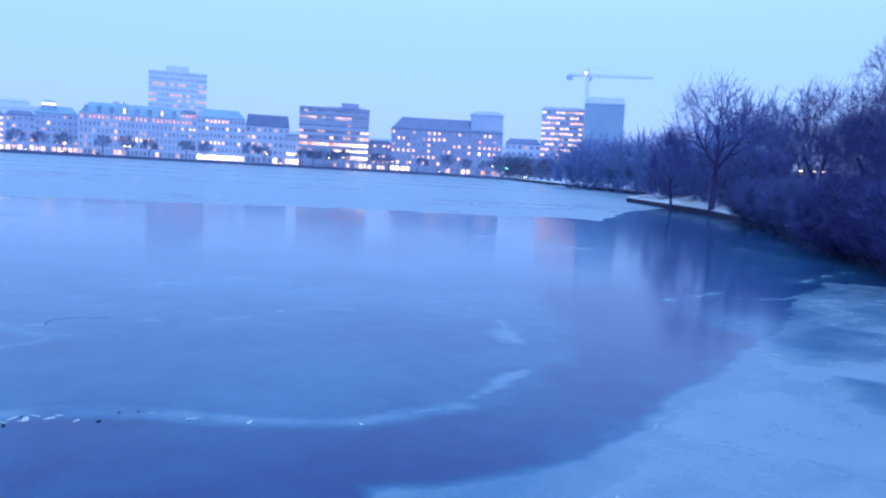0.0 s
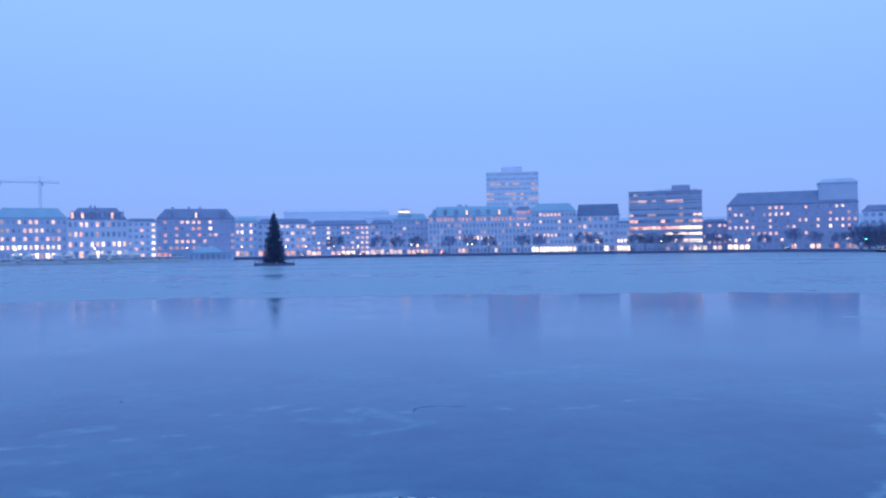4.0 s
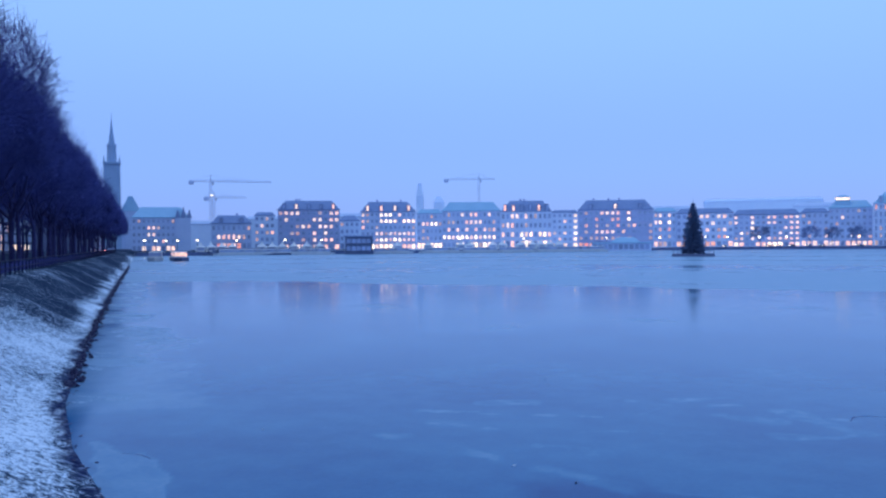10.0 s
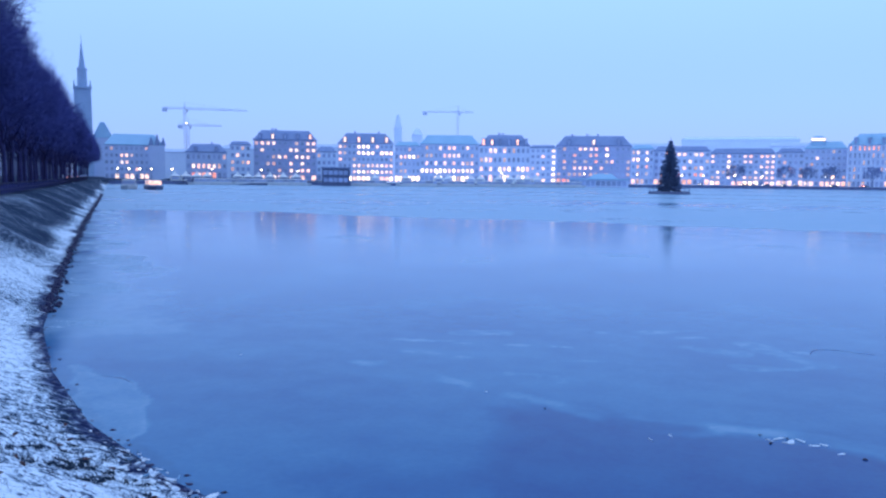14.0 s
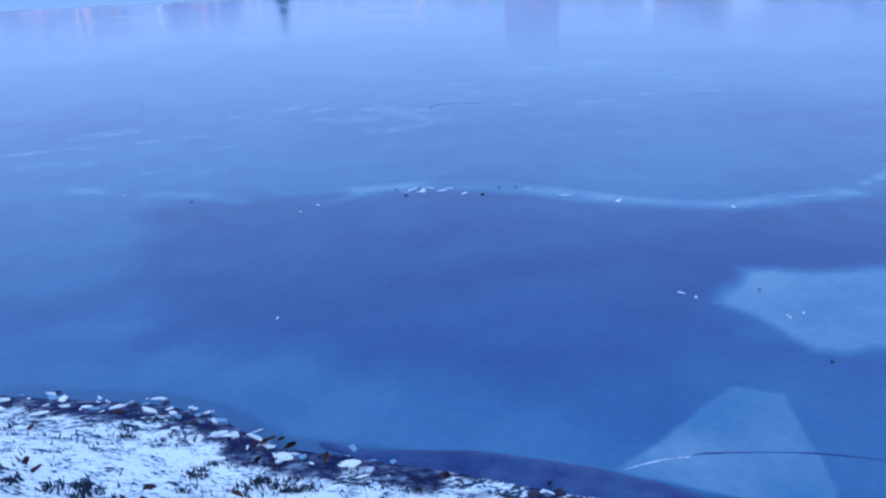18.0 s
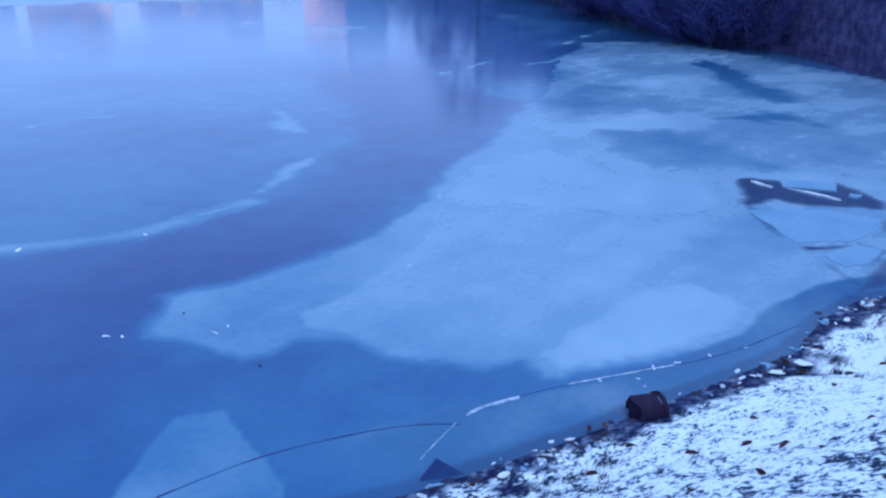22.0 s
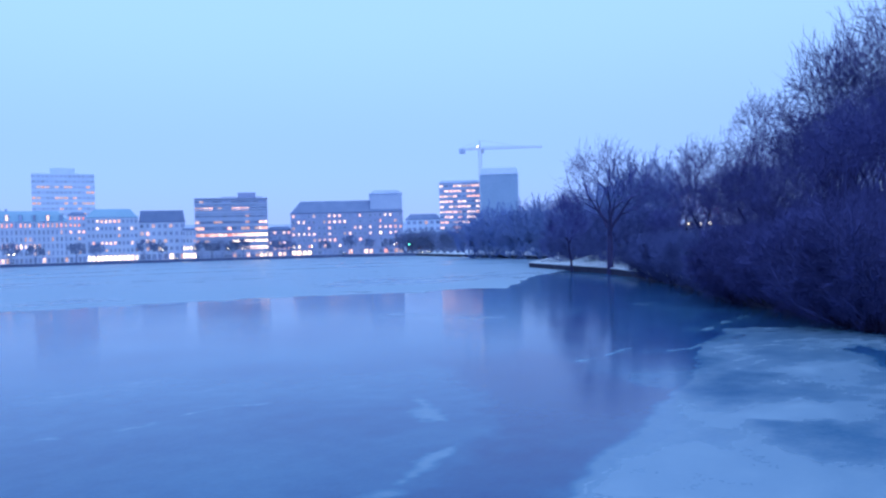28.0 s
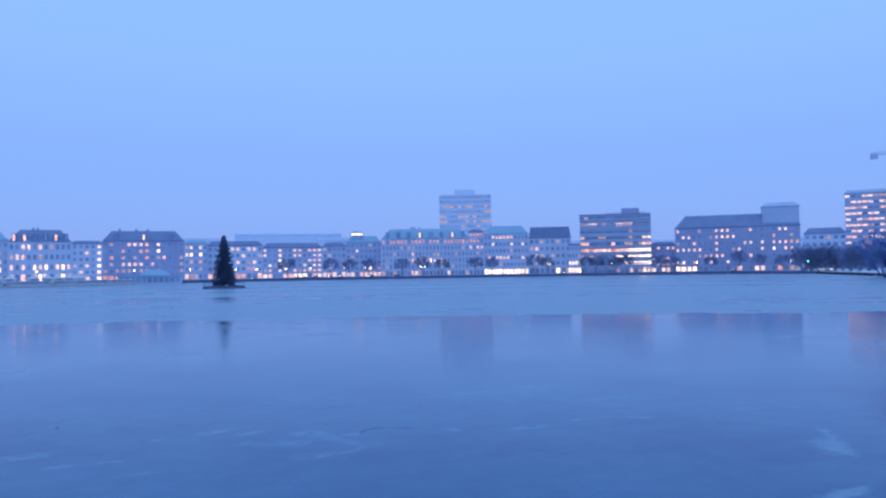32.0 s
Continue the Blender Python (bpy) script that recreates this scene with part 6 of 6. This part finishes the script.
for k in range(40, 100):
    p, n = shore_point(re_.uniform(11.5, 22) if k < 80 else re_.uniform(0.5, 11))
    q = p + n * (re_.uniform(0.05, 0.62) if k < 80 else re_.uniform(0.16, 0.42))
    if (q - Vector((6.3, 2.1))).length < 0.6:
        continue
    ob = piece("snow_clump", clump_meshes[re_.randrange(5)], None, q.x, q.y, max(0.0, land_z(q.x, q.y)) + 0.004, re_.gauss(-0.5, 0.5))
    s = re_.choice((0.3, 0.45, 0.6, 0.9))
    ob.scale = (s * 1.2, s * 0.9, s * 0.5)
    tagged(ob, "small clump of snow on the wet edge", "snow clump", "snow clumps")
for x, y, k in ((2.6, 12.61, 2.2), (2.9, 12.5, 1.6), (4.66, 11.49, 1.5), (5.36, 10.93, 1.6), (4.49, 7.51, 0.9), (4.59, 7.35, 0.7), (5.24, 6.58, 0.9), (5.44, 6.61, 0.6), (8.1, 6.06, 0.7),
                (-0.06, 8.36, 0.6), (0.82, 12.47, 1.0), (6.81, 10.04, 1.0), (-2.35, 14.25, 0.9), (0.52, 12.19, 1.0), (-8.1, 15.9, 0.8), (3.2, 12.2, 1.3), (2.45, 12.72, 1.8), (2.55, 12.55, 1.3), (2.75, 12.68, 1.6), (3.05, 12.58, 1.2),
                (2.3, 12.6, 1.1), (6.75, 2.66, 0.6), (7.0, 2.36, 0.8), (7.3, 2.32, 0.9), (7.55, 2.16, 0.7), (7.9, 1.94, 0.6), (8.3, 1.68, 0.8), (6.9, 2.25, 0.6)):
    ob = piece("ice_chip", chip_meshes[re_.choice((1, 2, 4, 5))], None, x, y, 0.004, re_.uniform(0, 6.28))
    ob.scale = (k * 0.75, k * 0.55, k * 0.5)
    tagged(ob, "white ice chip lying on the clear ice", "ice chip", "ice chips")
for x, y, k in ((2.19, 12.82, 0.6), (2.28, 12.45, 0.7), (3.47, 12.04, 1.0), (3.84, 12.29, 0.6), (5.36, 7.28, 0.4), (5.01, 5.62, 0.5), (-1.19, 13.42, 0.6), (2.57, 12.74, 0.6),
                (-2.91, 23.33, 0.7), (4.1, 12.2, 0.5)):
    ob = piece("pebble", stone_meshes[re_.randrange(7)], None, x, y, 0.02, re_.uniform(0, 6.28))
    ob.scale = (k * 0.6, k * 0.6, k * 0.45)
    tagged(ob, "small dark stone lying on the ice", "stone", "stones on the ice")


def slab_of_ice(label, cx, cy, rx, ry, turn, z=0.012, thick=0.05, sides=9, seed=0, tilt=0.0, material=M_FLOE):
    rnd = random.Random(seed)
    bm = bmesh.new()
    ring = [(math.cos(2 * math.pi * i / sides) * rx * rnd.uniform(0.75, 1.1), math.sin(2 * math.pi * i / sides) * ry * rnd.uniform(0.75, 1.1)) for i in range(sides)]
    v0, v1 = [bm.verts.new((x, y, -0.03)) for x, y in ring], [bm.verts.new((x * 0.97, y * 0.97, thick)) for x, y in ring]
    bm.faces.new(v1)
    bm.faces.new(v0[::-1])
    for i in range(sides):
        bm.faces.new((v0[i], v0[(i + 1) % sides], v1[(i + 1) % sides], v1[i]))
    ob = part("ice_floe", bm, material)
    ob.matrix_world = pose(cx, cy, z, tilt, 0, turn)
    return tagged(ob, label, "ice floe", "ice floes")


def ice_plate(label, pts, thick, material, seed=0, z=0.0):
    """A broken plate of ice with a given outline, its edge uneven."""
    rnd = random.Random(seed)
    ring = []
    for (ax, ay), (bx, by) in zip(pts, pts[1:] + pts[:1]):
        for k in range(4):
            t = k / 4
            j = 0.02 if k else 0.0
            ring.append((ax + (bx - ax) * t + rnd.gauss(0, j), ay + (by - ay) * t + rnd.gauss(0, j)))
    cx, cy = sum(p[0] for p in ring) / len(ring), sum(p[1] for p in ring) / len(ring)
    bm = bmesh.new()
    rows = [[bm.verts.new(((x - cx) * k, (y - cy) * k, h)) for x, y in ring] for k, h in ((1.0, -0.03), (0.99, thick * 0.7), (0.94, thick))]
    n = len(ring)
    for lo, hi in zip(rows, rows[1:]):
        for i in range(n):
            bm.faces.new((lo[i], lo[(i + 1) % n], hi[(i + 1) % n], hi[i]))
    bm.faces.new(rows[-1])
    bm.faces.new(rows[0][::-1])
    ob = part("ice_floe", bm, material)
    ob.matrix_world = pose(cx, cy, z)
    return tagged(ob, label, "ice floe", "ice floes")


ice_plate("flat pale ice floe in an open hole", [(15.49, 3.09), (15.76, 2.19), (15.23, 2.05), (14.97, 2.91)], 0.03, M_FLOE, 1)
ice_plate("thin white sliver of ice in an open hole", [(15.05, 3.5), (15.0, 3.3), (14.85, 3.07), (14.9, 3.3)], 0.03, M_CHIP, 2)
ice_plate("long thin white sliver of ice in an open hole", [(14.96, 2.84), (14.85, 2.3), (14.71, 1.9), (14.78, 2.4)], 0.03, M_CHIP, 3)
ice_plate("small pale ice floe in an open hole", [(15.2, 1.85), (15.15, 1.65), (14.95, 1.68), (15.0, 1.85)], 0.03, M_FLOE, 4)
ice_plate("broad broken ice plate beside an open hole", [(13.25, 3.05), (13.95, 2.1), (14.02, 1.12), (13.22, 1.16), (12.58, 1.36), (12.36, 1.7), (12.05, 2.02)], 0.012, M_FLOE, 5)
ice_plate("broken pale ice plate near the bank", [(11.75, 1.62), (12.44, 1.25), (12.44, 0.95), (11.7, 1.04), (11.45, 1.27)], 0.012, M_FLOE, 6)
ice_plate("broken ice plate against the bank", [(13.2, 0.95), (14.05, 0.85), (14.3, 0.5), (12.45, 0.35), (12.6, 0.8)], 0.012, M_FLOE, 7)

# a long sheet of clear ice that lies up on the wet edge
OUTER = [(0.15, 5.78), (0.57, 5.55), (1.35, 5.32), (2.11, 4.88), (2.6, 4.5), (2.97, 4.08), (3.4, 3.74)]
INNER = [(0.15, 5.70), (0.5, 5.38), (1.1, 5.03), (1.75, 4.58), (2.3, 4.2), (2.85, 3.86), (3.38, 3.68)]
bm = bmesh.new()
rows = []
for i in range(37):
    u = i / 6
    k, t = min(5, int(u)), u - min(5, int(u))
    t = t * t * (3 - 2 * t) * 0.4 + t * 0.6
    a, b = (Vector(c[k]).lerp(Vector(c[k + 1]), t) for c in (OUTER, INNER))
    line = []
    for j in range(6):
        p = a.lerp(b, j / 5)
        line.append(bm.verts.new((p.x, p.y, max(0.0, land_z(p.x, p.y)) + (-0.01 if j in (0, 5) else 0.022 + 0.004 * math.sin(i * 0.9 + j)))))
    rows.append(line)
for p, q in zip(rows, rows[1:]):
    for j in range(5):
        f = bm.faces.new((p[j], p[j + 1], q[j + 1], q[j]))
        f.smooth = j > 0
tagged(part("ice_floe", bm, M_CLEAR), "long clear dark ice sheet lying on the wet shore stones", "ice floe", "ice floes")


def strip(name, label, pts, width, material, z):
    """A thin seam that lies on the ice, drawn smoothly through a few points."""
    fine = []
    for i in range(len(pts) - 1):
        p0, p1, p2, p3 = (Vector(pts[max(0, min(len(pts) - 1, i + k))]) for k in (-1, 0, 1, 2))
        for s in range(8):
            t = s / 8
            fine.append(0.5 * ((2 * p1) + (p2 - p0) * t + (2 * p0 - 5 * p1 + 4 * p2 - p3) * t * t + (3 * p1 - p0 - 3 * p2 + p3) * t ** 3))
    fine.append(Vector(pts[-1]))
    rnd = random.Random(4)
    bm = bmesh.new()
    last = None
    for i, p in enumerate(fine):
        d = (fine[min(i + 1, len(fine) - 1)] - fine[max(i - 1, 0)]).normalized()
        n = Vector((-d.y, d.x))
        w = width * rnd.uniform(0.35, 1.25) * (0.3 if i in (0, len(fine) - 1) else 1)
        row = [bm.verts.new((*(p + n * w), 0.0)), bm.verts.new((p.x, p.y, z)), bm.verts.new((*(p - n * w), 0.0))]
        if last:
            bm.faces.new((last[0], last[1], row[1], row[0]))
            bm.faces.new((last[1], last[2], row[2], row[1]))
        last = row
    ob = part(name, bm, material)
    return tagged(ob, label, "ice seam")


strip("ice_seam", "dark curved crack in the near ice", [(3.0, 4.7), (3.2, 4.67), (3.96, 4.42), (4.68, 3.99), (5.1, 3.63), (5.3, 3.35)], 0.012, M_CLEAR, 0.004)
strip("ice_seam", "white pressed seam in the near ice", [(2.38, 4.69), (2.7, 4.72), (2.96, 4.69)], 0.011, M_SEAM, 0.008)
strip("ice_seam", "white broken rim of the shore ice", [(5.44, 3.38), (5.6, 3.36), (5.8, 3.27), (6.02, 3.15)], 0.022, M_SEAM, 0.02)
strip("ice_seam", "thin white rim of the shore ice", [(6.5, 2.88), (6.7, 2.74), (7.0, 2.52), (7.5, 2.16)], 0.012, M_SEAM, 0.012)
strip("ice_seam", "thin white seam across the shore ice", [(4.66, 3.32), (4.95, 3.36), (5.3, 3.39)], 0.007, M_SEAM, 0.008)
strip("ice_seam", "dark edge of the shore ice", [(5.9, 3.22), (6.3, 3.0), (6.93, 2.56), (8.0, 1.84), (9.2, 1.35)], 0.008, M_CLEAR, 0.004)
ice_shard = bmesh.new()
tri = [ice_shard.verts.new(p) for p in ((-0.26, -0.02, -0.03), (0.24, -0.06, -0.03), (-0.02, 0.10, 0.13), (-0.25, 0.02, -0.03), (0.23, -0.02, -0.03), (-0.02, 0.13, 0.12))]
for f in ((0, 1, 2), (5, 4, 3), (0, 2, 5, 3), (1, 4, 5, 2), (0, 3, 4, 1)):
    ice_shard.faces.new([tri[i] for i in f])
shard = part("ice_floe", ice_shard, M_CLEAR)
shard.matrix_world = pose(4.6, 3.05, 0.02, 0, 0, -36) @ Matrix.Scale(0.75, 4)
tagged(shard, "dark upturned ice shard at the shoreline", "ice floe", "ice floes")
strip("ice_seam", "dark curved crack near the avenue bank", [(-9.8, 13.47), (-9.4, 13.45), (-9.07, 13.27)], 0.025, M_CLEAR, 0.004)
strip("ice_seam", "dark edge of a refrozen crack far out", [(4.3, 19.3), (4.5, 19.8), (5.0, 19.95), (5.7, 19.6)], 0.03, M_CLEAR, 0.006)

# a broken pipe mouth at the water's edge
pipe = thing("drain_pipe", "rusty broken pipe mouth at the shoreline", "pipe", m=pose(6.40, 2.06, 0.05, 0, 0, -42) @ Matrix.Scale(0.6, 4))
bm = bmesh.new()
prof = [(r, math.pi * (0.02 + 0.96 * i / 12)) for r in (0.27, 0.235) for i in range(13)]
for x, k in ((-0.20, 0), (0.22, 1)):
    for r, a in prof:
        bm.verts.new((x + 0.05 * math.sin(a * 3 + k), -r * math.cos(a), r * math.sin(a) * 0.9))
bm.verts.ensure_lookup_table()
V = bm.verts
for i in range(12):
    bm.faces.new((V[i], V[i + 1], V[27 + i], V[26 + i]))
    bm.faces.new((V[13 + i], V[39 + i], V[40 + i], V[14 + i]))
    bm.faces.new((V[i], V[13 + i], V[14 + i], V[i + 1]))
    bm.faces.new((V[26 + i], V[27 + i], V[40 + i], V[39 + i]))
part("shell", bm, M_RUST, pipe)
bm = bmesh.new()
disc = [bm.verts.new((-0.19 + 0.05 * math.sin(math.pi * (0.02 + 0.96 * i / 12) * 3), -0.26 * math.cos(math.pi * (0.02 + 0.96 * i / 12)), 0.26 * math.sin(math.pi * (0.02 + 0.96 * i / 12)) * 0.9)) for i in range(13)]
low = [bm.verts.new((v.co.x, v.co.y, -0.2)) for v in disc]
for i in range(12):
    bm.faces.new((disc[i], disc[i + 1], low[i + 1], low[i]))
part("end_plate", bm, M_RUST, pipe)
bm = bmesh.new()
rings = []
for i in range(13):
    a = math.pi * (0.02 + 0.96 * i / 12)
    rings.append([bm.verts.new((0.24 + 0.04 * math.cos(t), -(0.275 + 0.035 * math.sin(t)) * math.cos(a), (0.275 + 0.035 * math.sin(t)) * math.sin(a) * 0.9)) for t in (0.8, 2.4, 3.9, 5.5)])
for p, q in zip(rings, rings[1:]):
    for i in range(4):
        bm.faces.new((p[i], p[(i + 1) % 4], q[(i + 1) % 4], q[i]))
bm.faces.new(rings[0][::-1])
bm.faces.new(rings[-1])
part("collar", bm, M_RUST, pipe)

# fallen leaves and grass tufts
leaf_meshes = []
for k in range(4):
    bm = bmesh.new()
    ln, w = re_.uniform(0.04, 0.07), re_.uniform(0.02, 0.035)
    v = [bm.verts.new(p) for p in ((-ln, 0, 0.0), (-ln * 0.3, -w, 0.02), (ln * 0.6, -w * 0.7, 0.035), (ln, 0, 0.01), (ln * 0.6, w * 0.7, 0.03), (-ln * 0.3, w, 0.025), (0, 0, 0.0))]
    for i in range(6):
        bm.faces.new((v[i], v[(i + 1) % 6], v[6]))
    bmesh.ops.solidify(bm, geom=bm.faces[:], thickness=0.004)
    leaf_meshes.append(mesh_of("leaf", bm, M_LEAF))


def bank_spot(rnd, far):
    while True:
        a, r = rnd.uniform(-58, 108), far * rnd.random() ** 0.6
        p = polar(a, r)
        if 1.5 < r:
            z, d = land_height(np.array([[p.x]]), np.array([[p.y]]))
            if 0.15 < d[0, 0] < 7:
                return p.x, p.y, float(z[0, 0])


for k in range(150):
    x, y, z = bank_spot(re_, 13)
    ob = piece("leaf", leaf_meshes[re_.randrange(4)], None, x, y, z + 0.03, re_.uniform(0, 6.28))
    ob.rotation_euler = (re_.uniform(-0.5, 0.5), re_.uniform(-0.5, 0.5), re_.uniform(0, 6.28))
    tagged(ob, "brown dead leaf lying on the snow", "leaf", "fallen leaves")
for x, y, rx, k in ((-0.30, 5.86, 0.5, 1.0), (-0.24, 5.90, 0.2, 0.9), (-0.37, 5.82, 0.3, 0.9), (-0.17, 5.88, 0.7, 0.8), (5.85, 2.36, 0.8, 1.2), (5.95, 2.26, 0.3, 1.2), (-4.6, 8.4, 0.5, 1.3), (-0.1, 5.75, 0.6, 1.2)):
    ob = piece("leaf", leaf_meshes[1], None, x, y, max(0.0, land_z(x, y)) + 0.035, 0.5)
    ob.rotation_euler, ob.scale = (rx, 0.2, 0.6), (k, k, k)
    tagged(ob, "large brown curled leaf at the shoreline", "leaf", "fallen leaves")
co, faces = [], []
for k in range(1500):
    x, y, z = bank_spot(re_, 16)
    wide = re_.uniform(0.02, 0.055)
    for b in range(26):
        a, h, w = re_.uniform(0, 6.28), re_.uniform(0.008, 0.022), 0.009
        bx, by = x + re_.gauss(0, wide * 1.5), y + re_.gauss(0, wide * 0.8)
        i = len(co)
        co += [(bx - w, by, z - 0.05), (bx + w, by + w, z - 0.05), (bx + math.cos(a) * h * 1.6, by + math.sin(a) * h * 1.6, z + h * 0.45)]
        faces.append((i, i + 1, i + 2))
for k in range(1400):
    x, y, z = bank_spot(re_, 22)
    for b in range(7):
        a, h, w = re_.uniform(0, 6.28), re_.uniform(0.015, 0.04), 0.005
        bx, by = x + re_.gauss(0, 0.05), y + re_.gauss(0, 0.05)
        i = len(co)
        co += [(bx - w, by, z - 0.05), (bx + w, by + w, z - 0.05), (bx + math.cos(a) * h * 1.4, by + math.sin(a) * h * 1.4, z + h * 0.35)]
        faces.append((i, i + 1, i + 2))
me = bpy.data.meshes.new("grass")
me.from_pydata(co, [], faces)
me.materials.append(M_GRASS)
tagged(new("grass", me), "dark winter grass poking through the snow", "grass", kind="stuff")
